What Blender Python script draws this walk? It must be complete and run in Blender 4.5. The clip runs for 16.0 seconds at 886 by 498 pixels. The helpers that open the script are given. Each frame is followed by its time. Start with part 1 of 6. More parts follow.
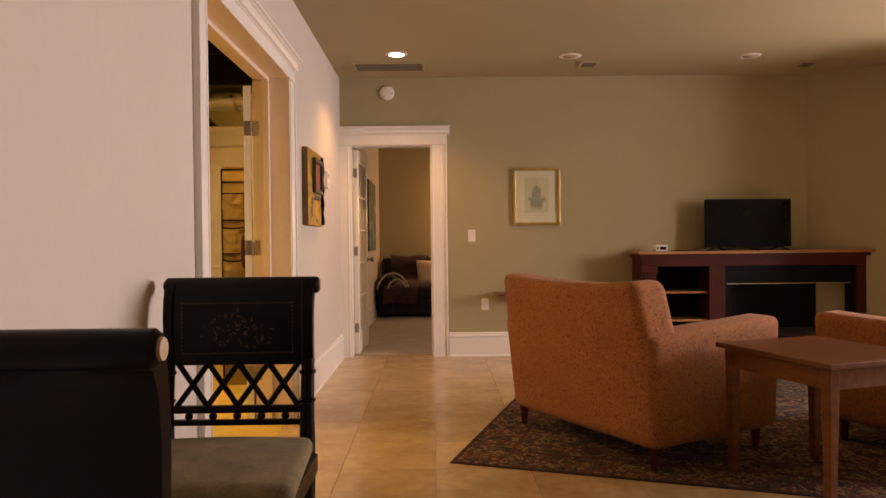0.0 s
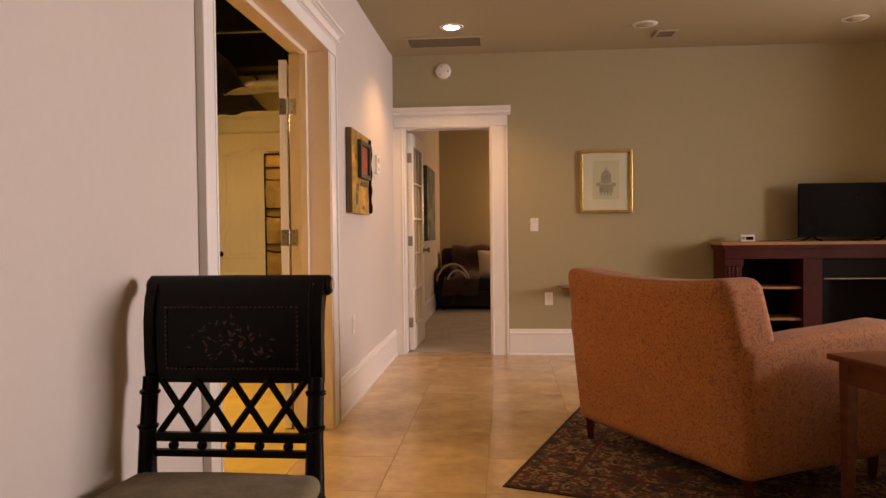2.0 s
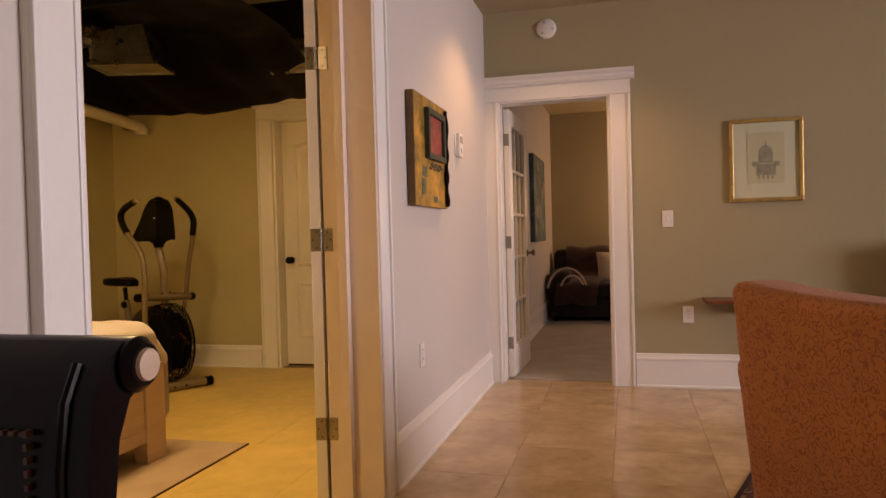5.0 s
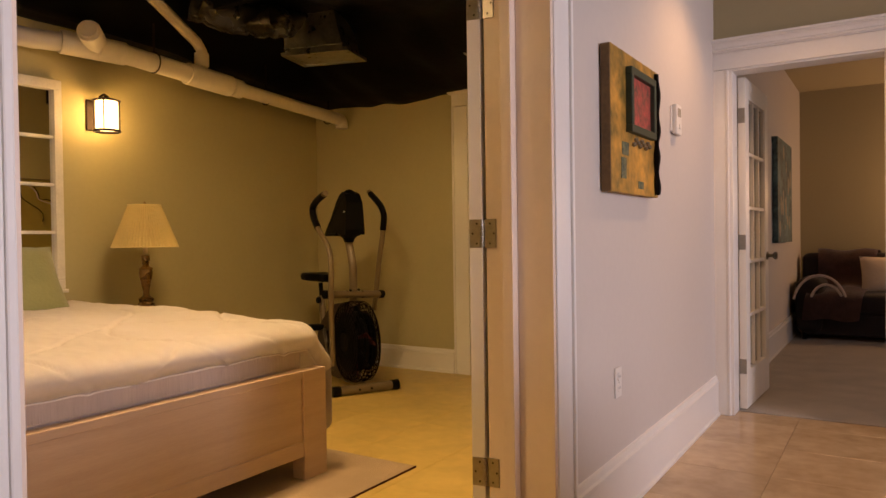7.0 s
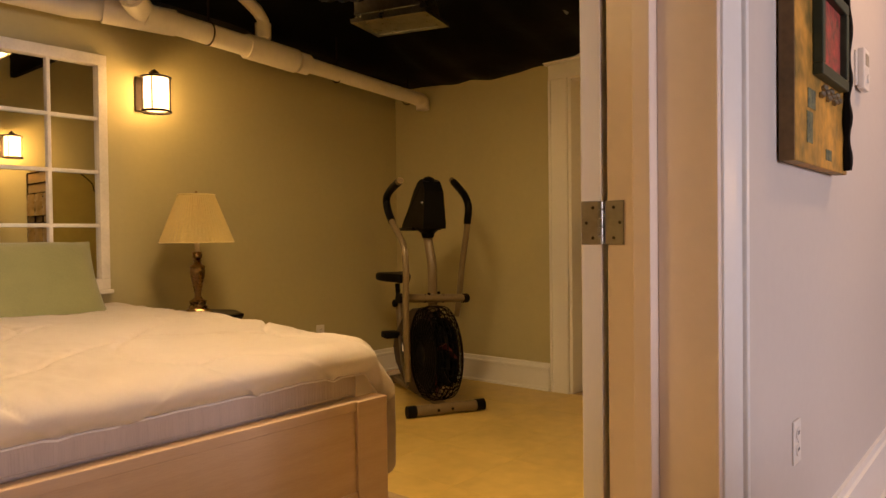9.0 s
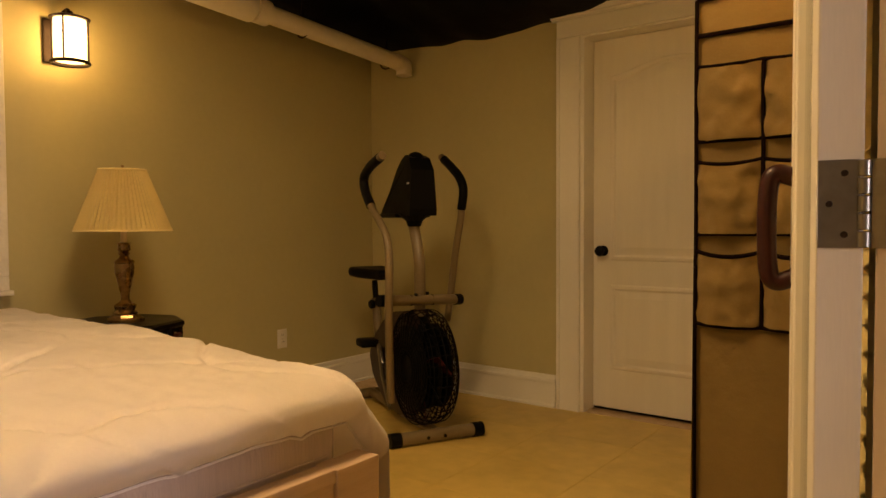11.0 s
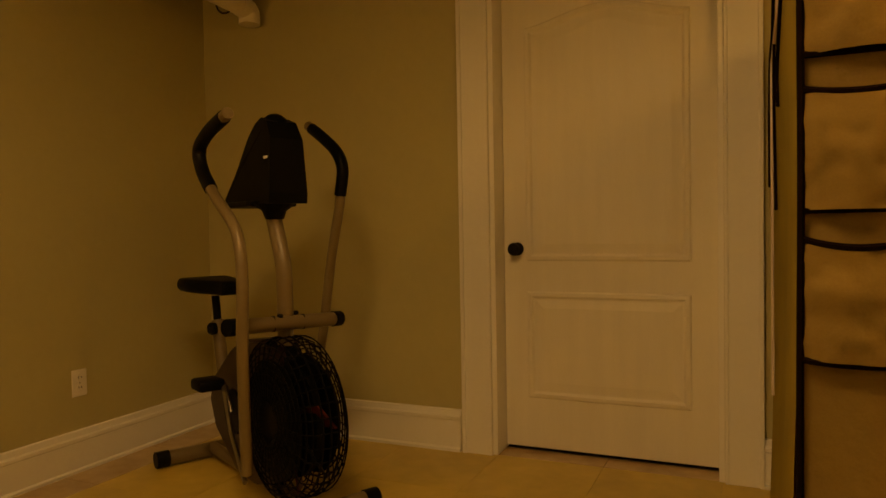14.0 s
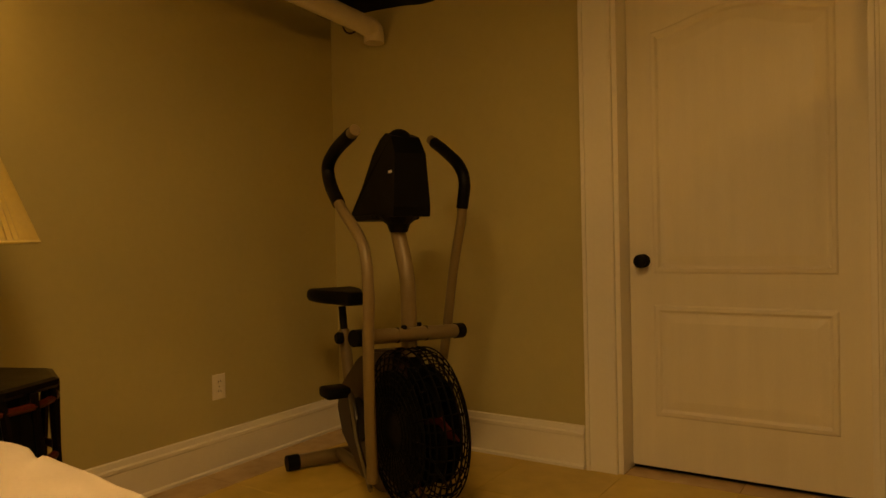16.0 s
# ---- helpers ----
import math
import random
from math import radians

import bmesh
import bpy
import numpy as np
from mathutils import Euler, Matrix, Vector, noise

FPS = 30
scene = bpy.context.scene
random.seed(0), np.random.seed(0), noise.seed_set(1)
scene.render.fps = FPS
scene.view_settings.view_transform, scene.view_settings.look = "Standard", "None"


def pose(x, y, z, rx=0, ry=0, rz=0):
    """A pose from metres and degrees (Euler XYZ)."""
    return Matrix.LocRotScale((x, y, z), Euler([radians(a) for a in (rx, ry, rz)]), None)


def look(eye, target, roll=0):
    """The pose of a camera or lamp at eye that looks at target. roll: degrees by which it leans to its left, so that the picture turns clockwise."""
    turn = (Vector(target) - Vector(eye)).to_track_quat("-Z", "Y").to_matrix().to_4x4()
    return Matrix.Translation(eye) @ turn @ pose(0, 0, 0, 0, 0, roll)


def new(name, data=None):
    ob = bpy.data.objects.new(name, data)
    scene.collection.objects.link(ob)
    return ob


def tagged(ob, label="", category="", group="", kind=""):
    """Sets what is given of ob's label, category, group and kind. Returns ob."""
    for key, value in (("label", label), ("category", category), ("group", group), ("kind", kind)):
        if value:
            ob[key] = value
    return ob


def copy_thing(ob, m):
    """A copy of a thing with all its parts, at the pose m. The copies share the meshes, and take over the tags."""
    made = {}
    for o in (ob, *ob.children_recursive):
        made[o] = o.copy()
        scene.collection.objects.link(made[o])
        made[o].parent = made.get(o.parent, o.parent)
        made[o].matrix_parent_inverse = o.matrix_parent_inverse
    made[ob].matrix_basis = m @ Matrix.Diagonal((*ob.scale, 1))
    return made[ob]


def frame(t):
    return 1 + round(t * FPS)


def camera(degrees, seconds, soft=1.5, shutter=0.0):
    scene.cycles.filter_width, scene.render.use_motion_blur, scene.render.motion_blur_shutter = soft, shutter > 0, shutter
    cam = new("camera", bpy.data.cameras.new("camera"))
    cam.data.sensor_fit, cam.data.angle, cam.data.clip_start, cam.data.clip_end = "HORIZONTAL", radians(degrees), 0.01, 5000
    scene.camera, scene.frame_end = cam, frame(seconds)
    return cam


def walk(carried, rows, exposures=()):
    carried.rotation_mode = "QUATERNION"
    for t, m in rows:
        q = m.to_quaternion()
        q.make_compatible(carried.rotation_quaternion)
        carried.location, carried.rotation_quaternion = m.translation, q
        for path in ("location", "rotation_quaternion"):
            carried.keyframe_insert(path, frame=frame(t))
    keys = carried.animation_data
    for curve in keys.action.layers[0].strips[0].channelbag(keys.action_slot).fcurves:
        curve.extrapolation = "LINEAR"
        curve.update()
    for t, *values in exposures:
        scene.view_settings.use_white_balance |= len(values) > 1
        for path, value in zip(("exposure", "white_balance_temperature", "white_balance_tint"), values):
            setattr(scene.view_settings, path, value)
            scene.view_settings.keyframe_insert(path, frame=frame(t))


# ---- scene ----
cam = camera(64.2, 16.0)
PATH = [
    (0, (0.919, -0.054, 1.115), (0.938, 1.945, 1.094), -0.6),
    (0.5, (0.966, 0.003, 1.116), (0.882, 2.001, 1.09), -0.5),
    (1, (0.996, 0.1, 1.116), (0.849, 2.094, 1.082), -0.6),
    (1.5, (0.999, 0.254, 1.114), (0.83, 2.246, 1.071), -0.6),
    (2, (0.988, 0.423, 1.117), (0.817, 2.415, 1.067), -0.6),
    (2.5, (0.988, 0.608, 1.118), (0.812, 2.6, 1.063), -0.7),
    (3, (0.99, 0.826, 1.118), (0.807, 2.817, 1.059), -0.9),
    (3.2, (0.989, 0.915, 1.121), (0.798, 2.905, 1.062), -0.9),
    (5.3, (0.988, 1.762, 1.095), (0.398, 3.673, 1.058), -1.3),
    (5.5, (0.984, 1.827, 1.102), (0.333, 3.717, 1.064), -1.1),
    (6, (0.973, 1.995, 1.092), (0.158, 3.821, 1.058), -1.0),
    (6.5, (0.937, 2.163, 1.079), (-0.022, 3.917, 1.05), -0.9),
    (7, (0.903, 2.323, 1.074), (-0.172, 4.008, 1.046), -0.8),
    (7.5, (0.852, 2.48, 1.068), (-0.32, 4.101, 1.045), -0.7),
    (8, (0.773, 2.648, 1.067), (-0.481, 4.206, 1.039), -0.7),
    (8.5, (0.649, 2.795, 1.055), (-0.637, 4.326, 1.025), -0.5),
    (8.7, (0.585, 2.86, 1.058), (-0.702, 4.39, 1.027), -0.6),
    (10.8, (-0.061, 3.418, 1.073), (-1.31, 4.979, 1.003), -0.2),
    (11, (-0.122, 3.468, 1.071), (-1.327, 5.063, 1.001), -0.3),
    (11.5, (-0.269, 3.602, 1.053), (-1.342, 5.288, 0.983), -0.4),
    (12, (-0.407, 3.751, 1.039), (-1.355, 5.511, 0.967), -0.5),
    (12.5, (-0.547, 3.885, 1.045), (-1.416, 5.685, 0.972), -0.6),
    (13, (-0.678, 4.002, 1.034), (-1.51, 5.82, 0.964), -0.7),
    (13.5, (-0.77, 4.099, 1.031), (-1.583, 5.925, 0.962), -0.9),
    (14, (-0.836, 4.175, 1.023), (-1.644, 6.003, 0.959), -1.0),
    (14.5, (-0.874, 4.226, 1.02), (-1.685, 6.053, 0.962), -1.1),
    (15, (-0.888, 4.243, 1.017), (-1.765, 6.039, 0.969), -1.3),
    (15.5, (-0.881, 4.225, 1.02), (-1.871, 5.962, 0.983), -1.3),
    (16, (-0.857, 4.179, 1.033), (-1.956, 5.85, 1.003), -1.3),
]
walk(cam, [(t, look(eye, target, roll)) for t, eye, target, roll in PATH],
     [(0, -0.10, 7300, 25), (3.0, -0.13, 6700, 25), (6.0, -0.33, 6150, 26), (8.5, -0.30, 6000, 26), (11.0, -0.52, 6200, 24), (12.0, -0.70, 7500, 24), (13.0, -0.90, 8800, 23), (16, -0.94, 8700, 23)])

# ---------- world and light ----------
world = bpy.data.worlds.new("sky")
scene.world = world
world.use_nodes = True
wn = world.node_tree.nodes
sky = wn.new("ShaderNodeTexSky")
sky.sky_type = "NISHITA"
sky.sun_disc = False
sky.sun_elevation, sky.sun_rotation = radians(35), radians(150)
wn["Background"].inputs[1].default_value = 0.10
world.node_tree.links.new(sky.outputs[0], wn["Background"].inputs[0])
sun = new("sun", bpy.data.lights.new("sun", "SUN"))
sun.data.energy, sun.data.angle, sun.data.color = 0.8, radians(12), (1, 0.95, 0.88)
sun.matrix_world = look((12, -8, 10), (2, 3, 0))


def area_lamp(name, m, sx, sy, watts, color):
    ob = new(name, bpy.data.lights.new(name, "AREA"))
    ob.data.shape, ob.data.size, ob.data.size_y = "RECTANGLE", sx, sy
    ob.data.energy, ob.data.color = watts, color
    ob.matrix_world = m
    return ob


def bulb(name, place, watts, color, radius=0.03):
    ob = new(name, bpy.data.lights.new(name, "POINT"))
    ob.data.energy, ob.data.color, ob.data.shadow_soft_size = watts, color, radius
    ob.location = place
    return ob


DAY = (1.0, 0.93, 0.92)
WARM = (1.0, 0.56, 0.22)
AMBER = (1.0, 0.54, 0.11)
# daylight through the windows of the living room
area_lamp("window_light", look((7.08, 3.80, 1.64), (-1.0, 1.6, -0.2)), 2.3, 1.5, 325, DAY)
area_lamp("far_window_light", look((3.56, 8.40, 1.50), (0, 8.6, 1.1)), 1.4, 1.2, 11, DAY)
# lamps that burn
spot = new("downlight_bulb", bpy.data.lights.new("downlight_bulb", "SPOT"))
spot.data.energy, spot.data.color, spot.data.shadow_soft_size = 75, WARM, 0.05
spot.data.spot_size, spot.data.spot_blend = radians(125), 0.6
spot.matrix_world = look((0.60, 5.93, 2.675), (0.60, 5.93, 0))
bulb("sconce_bulb", (-3.35, 5.0, 1.90), 7.5, AMBER, 0.04)
bulb("sconce_bulb", (-0.365, 5.36, 1.93), 17, AMBER, 0.04)
# The panel at y 2.20 is unseen, added to brighten the jamb and bed.
for px, py, pw in ((-1.45, 4.50, 50), (-1.45, 2.20, 44)):
    area_lamp("panel_light", look((px, py, 2.525), (px, py, 0)), 0.45, 0.72, pw, (1.0, 0.65, 0.24))
bulb("floor_lamp_bulb", (1.68, 11.05, 1.55), 36, WARM, 0.08)


# ---------- materials ----------
def material(name, color, rough=0.5, metal=0.0, vary=0.12, scale=6.0, fine=60.0, bump=0.0, bump_scale=80.0, tint=None, stretch=(1, 1, 1),
             sheen=0.0, coat=0.0, per_object=0.0, rough_vary=0.1, spec=0.5):
    """A surface with colour variation at two scales and a fine relief."""
    m = bpy.data.materials.new(name)
    m.use_nodes = True
    nt = m.node_tree
    n, ln = nt.nodes, nt.links
    b = n["Principled BSDF"]
    tc = n.new("ShaderNodeTexCoord")
    mp = n.new("ShaderNodeMapping")
    mp.inputs["Scale"].default_value = stretch
    ln.new(tc.outputs["Object"], mp.inputs[0])
    big, small = n.new("ShaderNodeTexNoise"), n.new("ShaderNodeTexNoise")
    big.inputs["Scale"].default_value, big.inputs["Detail"].default_value = scale, 5
    small.inputs["Scale"].default_value, small.inputs["Detail"].default_value = fine, 3
    source = mp.outputs[0]
    if per_object:
        oi = n.new("ShaderNodeObjectInfo")
        add = n.new("ShaderNodeVectorMath")
        add.operation = "MULTIPLY_ADD"
        add.inputs[1].default_value = (37, 53, 71)
        ln.new(oi.outputs["Random"], add.inputs[0])
        ln.new(mp.outputs[0], add.inputs[2])
        source = add.outputs[0]
    for t in (big, small):
        ln.new(source, t.inputs["Vector"])
    mix = n.new("ShaderNodeMath")
    mix.operation = "MULTIPLY_ADD"
    mix.inputs[1].default_value = 0.35
    ln.new(small.outputs[0], mix.inputs[0])
    half = n.new("ShaderNodeMath")
    half.operation = "MULTIPLY"
    half.inputs[1].default_value = 0.65
    ln.new(big.outputs[0], half.inputs[0])
    ln.new(half.outputs[0], mix.inputs[2])
    ramp = n.new("ShaderNodeValToRGB")
    other = tint or color
    dark = [c * (1 - vary) for c in other]
    light = [min(1, c * (1 + vary)) for c in color]
    ramp.color_ramp.elements[0].position, ramp.color_ramp.elements[1].position = 0.32, 0.68
    ramp.color_ramp.elements[0].color, ramp.color_ramp.elements[1].color = (*dark, 1), (*light, 1)
    ln.new(mix.outputs[0], ramp.inputs[0])
    out = ramp.outputs[0]
    if per_object:
        hsv = n.new("ShaderNodeHueSaturation")
        mr = n.new("ShaderNodeMapRange")
        mr.inputs["To Min"].default_value, mr.inputs["To Max"].default_value = 1 - per_object, 1 + per_object
        ln.new(oi.outputs["Random"], mr.inputs[0])
        ln.new(mr.outputs[0], hsv.inputs["Value"])
        ln.new(out, hsv.inputs["Color"])
        out = hsv.outputs[0]
    ln.new(out, b.inputs["Base Color"])
    rr = n.new("ShaderNodeMapRange")
    rr.inputs["To Min"].default_value, rr.inputs["To Max"].default_value = max(0.02, rough - rough_vary), min(1, rough + rough_vary)
    ln.new(big.outputs[0], rr.inputs[0])
    ln.new(rr.outputs[0], b.inputs["Roughness"])
    b.inputs["Metallic"].default_value = metal
    b.inputs["Specular IOR Level"].default_value = spec
    b.inputs["Sheen Weight"].default_value = sheen
    b.inputs["Coat Weight"].default_value = coat
    if bump:
        bt = n.new("ShaderNodeTexNoise")
        bt.inputs["Scale"].default_value, bt.inputs["Detail"].default_value = bump_scale, 4
        ln.new(source, bt.inputs["Vector"])
        bp = n.new("ShaderNodeBump")
        bp.inputs["Strength"].default_value, bp.inputs["Distance"].default_value = bump, 0.01
        ln.new(bt.outputs[0], bp.inputs["Height"])
        ln.new(bp.outputs[0], b.inputs["Normal"])
    return m


def glow(name, color, strength):
    m = bpy.data.materials.new(name)
    m.use_nodes = True
    b = m.node_tree.nodes["Principled BSDF"]
    b.inputs["Base Color"].default_value = (*color, 1)
    b.inputs["Emission Color"].default_value = (*color, 1)
    b.inputs["Emission Strength"].default_value = strength
    return m


# The west partition gets a paler tone than the other greige walls.
WALLWEST = material("wall_west_paler", (0.61, 0.56, 0.505), 0.7, vary=0.03, scale=1.2, fine=30, bump=0.06, bump_scale=220)
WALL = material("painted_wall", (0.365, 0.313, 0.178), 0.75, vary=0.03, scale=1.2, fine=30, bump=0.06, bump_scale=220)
BWALL = material("painted_bedroom_wall", (0.47, 0.42, 0.215), 0.75, vary=0.04, scale=1.5, fine=30, bump=0.06, bump_scale=220)
CEIL = material("ceiling_paint", (0.41, 0.35, 0.215), 0.85, vary=0.03, scale=1.0, fine=40, bump=0.08, bump_scale=260)
TRIM = material("white_trim_paint", (0.80, 0.78, 0.74), 0.35, vary=0.03, scale=3, fine=50, bump=0.03, bump_scale=90)
DOORPAINT = material("white_door_paint", (0.78, 0.74, 0.66), 0.42, vary=0.04, scale=3, fine=60, bump=0.04, bump_scale=60, stretch=(6, 6, 0.6))
TILE = material("travertine_tile", (0.55, 0.405, 0.235), 0.19, vary=0.11, scale=4.2, fine=16, bump=0.02, bump_scale=20, tint=(0.44, 0.295, 0.15), per_object=0.05, rough_vary=0.10)
BEDTILE = material("ochre_floor_tile", (0.63, 0.46, 0.125), 0.38, vary=0.06, scale=3.6, fine=14, bump=0.03, bump_scale=18, tint=(0.50, 0.355, 0.080), per_object=0.02, rough_vary=0.10)
GROUT = material("tile_grout", (0.34, 0.235, 0.13), 0.85, vary=0.2, scale=12, fine=90)
CARPET = material("beige_carpet", (0.38, 0.33, 0.26), 0.95, vary=0.2, scale=4, fine=220, bump=0.7, bump_scale=350, sheen=0.2)
BLACKWOOD = material("black_lacquered_wood", (0.0035, 0.0022, 0.002), 0.32, vary=0.35, scale=8, fine=70, bump=0.05, bump_scale=60, spec=0.16)
SEATCLOTH = material("olive_suede_seat", (0.20, 0.155, 0.082), 0.9, vary=0.38, scale=11, fine=120, bump=0.3, bump_scale=240, sheen=0.05)
CHERRY = material("cherry_wood", (0.16, 0.055, 0.018), 0.36, spec=0.35, vary=0.3, scale=3, fine=34, bump=0.04, bump_scale=50, stretch=(0.6, 8, 8), tint=(0.13, 0.035, 0.014))
DARKCHERRY = material("dark_cherry_wood", (0.055, 0.007, 0.0035), 0.42, spec=0.25, vary=0.3, scale=3, fine=34, bump=0.04, bump_scale=50, stretch=(0.8, 8, 1.2))
OAK = material("honey_wood_top", (0.36, 0.17, 0.06), 0.35, vary=0.25, scale=3, fine=40, bump=0.04, bump_scale=50, stretch=(0.6, 9, 9))
PALEWOOD = material("pale_limed_wood", (0.52, 0.385, 0.27), 0.5, vary=0.05, scale=3, fine=40, bump=0.08, bump_scale=60, stretch=(9, 0.7, 9), tint=(0.48, 0.345, 0.235))
BLACK = material("black_plastic", (0.0025, 0.0025, 0.0027), 0.5, vary=0.2, scale=10, fine=80, spec=0.12)
BLACKGLOSS = material("black_glass_screen", (0.003, 0.003, 0.0032), 0.28, vary=0.1, scale=4, fine=20, rough_vary=0.03, spec=0.15)
CREAM = material("cream_enamel_tube", (0.175, 0.13, 0.065), 0.38, vary=0.08, scale=6, fine=60, coat=0.05)
PVC = material("white_pvc_pipe", (0.74, 0.68, 0.56), 0.35, vary=0.06, scale=5, fine=30)
GALV = material("galvanised_sheet", (0.44, 0.44, 0.41), 0.30, metal=1.0, vary=0.25, scale=14, fine=60, bump=0.05, bump_scale=20)
STEEL = material("brushed_steel", (0.33, 0.30, 0.25), 0.34, metal=1.0, vary=0.15, scale=10, fine=90, bump=0.05, bump_scale=120)
BRASS = material("aged_brass", (0.30, 0.20, 0.09), 0.28, metal=1.0, vary=0.3, scale=20, fine=70)
BRONZE = material("dark_bronze", (0.05, 0.035, 0.025), 0.4, metal=0.8, vary=0.3, scale=15, fine=70)
JOIST = material("black_painted_joist", (0.004, 0.0036, 0.0036), 0.85, spec=0.1, vary=0.4, scale=5, fine=60, bump=0.2, bump_scale=40)
LINEN = material("white_cotton_quilt", (0.84, 0.78, 0.72), 0.9, vary=0.03, scale=5, fine=120, bump=0.16, bump_scale=22, sheen=0.3)
MATTRESS = material("mattress_cover", (0.56, 0.46, 0.40), 0.9, vary=0.08, scale=8, fine=60, bump=0.5, bump_scale=24, stretch=(6, 6, 0.3))
SHEET = material("tan_bed_sheet", (0.60, 0.48, 0.34), 0.9, vary=0.08, scale=6, fine=120, bump=0.2, bump_scale=40)
PILLOWGREEN = material("sage_green_pillow_cloth", (0.21, 0.21, 0.085), 0.9, vary=0.1, scale=6, fine=140, bump=0.2, bump_scale=60, sheen=0.3)
GOLD = material("gilt_frame", (0.55, 0.38, 0.12), 0.38, metal=0.7, vary=0.2, scale=15, fine=90, bump=0.1, bump_scale=70)
PAPER = material("cream_paper_mat", (0.72, 0.64, 0.48), 0.9, vary=0.04, scale=6, fine=90)
WHITEPLASTIC = material("white_plastic", (0.78, 0.74, 0.68), 0.4, vary=0.03, scale=8, fine=50)
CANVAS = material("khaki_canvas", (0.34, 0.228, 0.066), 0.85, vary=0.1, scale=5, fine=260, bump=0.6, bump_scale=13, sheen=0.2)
PIPING = material("dark_brown_binding", (0.006, 0.0025, 0.002), 0.9, spec=0.05, vary=0.3, scale=20, fine=120, bump=0.2, bump_scale=200)
GREYRUG = material("beige_bedside_rug", (0.43, 0.32, 0.20), 0.98, vary=0.12, scale=5, fine=200, bump=0.7, bump_scale=300)
DARKCLOTH = material("dark_brown_velvet", (0.014, 0.008, 0.007), 0.85, vary=0.35, scale=7, fine=120, bump=0.3, bump_scale=60, sheen=0.05)
REDWOOD = material("red_stained_handle", (0.030, 0.0045, 0.002), 0.38, vary=0.35, scale=9, fine=40, stretch=(6, 6, 0.8), coat=0.08, spec=0.3)


def mirror_material():
    m = bpy.data.materials.new("mirror_glass")
    m.use_nodes = True
    b = m.node_tree.nodes["Principled BSDF"]
    b.inputs["Base Color"].default_value = (0.85, 0.86, 0.84, 1)
    b.inputs["Metallic"].default_value, b.inputs["Roughness"].default_value = 1.0, 0.015
    return m


def glass_material():
    m = bpy.data.materials.new("clear_glass")
    m.use_nodes = True
    nt = m.node_tree
    nt.nodes.remove(nt.nodes["Principled BSDF"])
    out = nt.nodes["Material Output"]
    tr, gl, mx, fr = (nt.nodes.new(k) for k in ("ShaderNodeBsdfTransparent", "ShaderNodeBsdfGlossy", "ShaderNodeMixShader", "ShaderNodeFresnel"))
    tr.inputs[0].default_value = (0.93, 0.96, 0.93, 1)
    gl.inputs["Roughness"].default_value = 0.07
    fr.inputs[0].default_value = 1.11
    nt.links.new(fr.outputs[0], mx.inputs[0])
    nt.links.new(tr.outputs[0], mx.inputs[1])
    nt.links.new(gl.outputs[0], mx.inputs[2])
    nt.links.new(mx.outputs[0], out.inputs[0])
    return m


MIRROR, GLASS = mirror_material(), glass_material()


# ---------- builders ----------
def link(name, bm, mat, smooth=False):
    bmesh.ops.recalc_face_normals(bm, faces=bm.faces)
    me = bpy.data.meshes.new(name)
    bm.to_mesh(me)
    bm.free()
    me.materials.append(mat)
    if smooth:
        for p in me.polygons:
            p.use_smooth = True
        me.set_sharp_from_angle(angle=radians(38))
    return new(name, me)


def part(name, bm, mat, parent, label="", smooth=False):
    ob = link(name, bm, mat, smooth)
    ob.parent = parent
    if label:
        ob["label"] = label
    return ob


def thing(name, label, category, m=None, group="", kind=""):
    ob = new(name)
    ob.empty_display_size = 0.1
    if m is not None:
        ob.matrix_world = m
    return tagged(ob, label, category, group, kind)


def box(bm, x0, x1, y0, y1, z0, z1, bevel=0.0, seg=2):
    made = bmesh.ops.create_cube(bm, size=1.0)["verts"]
    for v in made:
        v.co = Vector(((x0 + x1) / 2 + v.co.x * (x1 - x0), (y0 + y1) / 2 + v.co.y * (y1 - y0), (z0 + z1) / 2 + v.co.z * (z1 - z0)))
    if bevel:
        edges = list({e for v in made for e in v.link_edges})
        bmesh.ops.bevel(bm, geom=edges, offset=bevel, segments=seg, affect="EDGES", profile=0.5)
    return bm


def B(*a, bevel=0.0, seg=2):
    return box(bmesh.new(), *a, bevel=bevel, seg=seg)


def boxes(rows, bevel=0.0):
    bm = bmesh.new()
    for r in rows:
        box(bm, *r, bevel=bevel)
    return bm


def sweep(bm, pts, radius, seg=12, cap=True, flat=1.0):
    """A tube along points; radius is a number or a list."""
    pts = [Vector(p) for p in pts]
    rads = radius if isinstance(radius, (list, tuple)) else [radius] * len(pts)
    rings, side = [], None
    for i, p in enumerate(pts):
        d = (pts[min(i + 1, len(pts) - 1)] - pts[max(i - 1, 0)]).normalized()
        if side is None:
            side = d.orthogonal().normalized()
        side = (side - d * side.dot(d)).normalized()
        up = d.cross(side)
        rings.append([bm.verts.new(p + (side * math.cos(a) + up * math.sin(a) * flat) * rads[i]) for a in (math.tau * k / seg for k in range(seg))])
    for a, b in zip(rings, rings[1:]):
        for k in range(seg):
            bm.faces.new((a[k], a[(k + 1) % seg], b[(k + 1) % seg], b[k]))
    if cap:
        bm.faces.new(rings[0])
        bm.faces.new(rings[-1])
    return bm


def curve_points(ctrl, n=8):
    """A smooth line through control points."""
    c = [Vector(p) for p in ctrl]
    c = [c[0] * 2 - c[1]] + c + [c[-1] * 2 - c[-2]]
    out = []
    for i in range(1, len(c) - 2):
        for k in range(n):
            t = k / n
            out.append(0.5 * (2 * c[i] + (c[i + 1] - c[i - 1]) * t + (2 * c[i - 1] - 5 * c[i] + 4 * c[i + 1] - c[i + 2]) * t * t + (3 * c[i] - c[i - 1] - 3 * c[i + 1] + c[i + 2]) * t ** 3))
    out.append(c[-2])
    return out


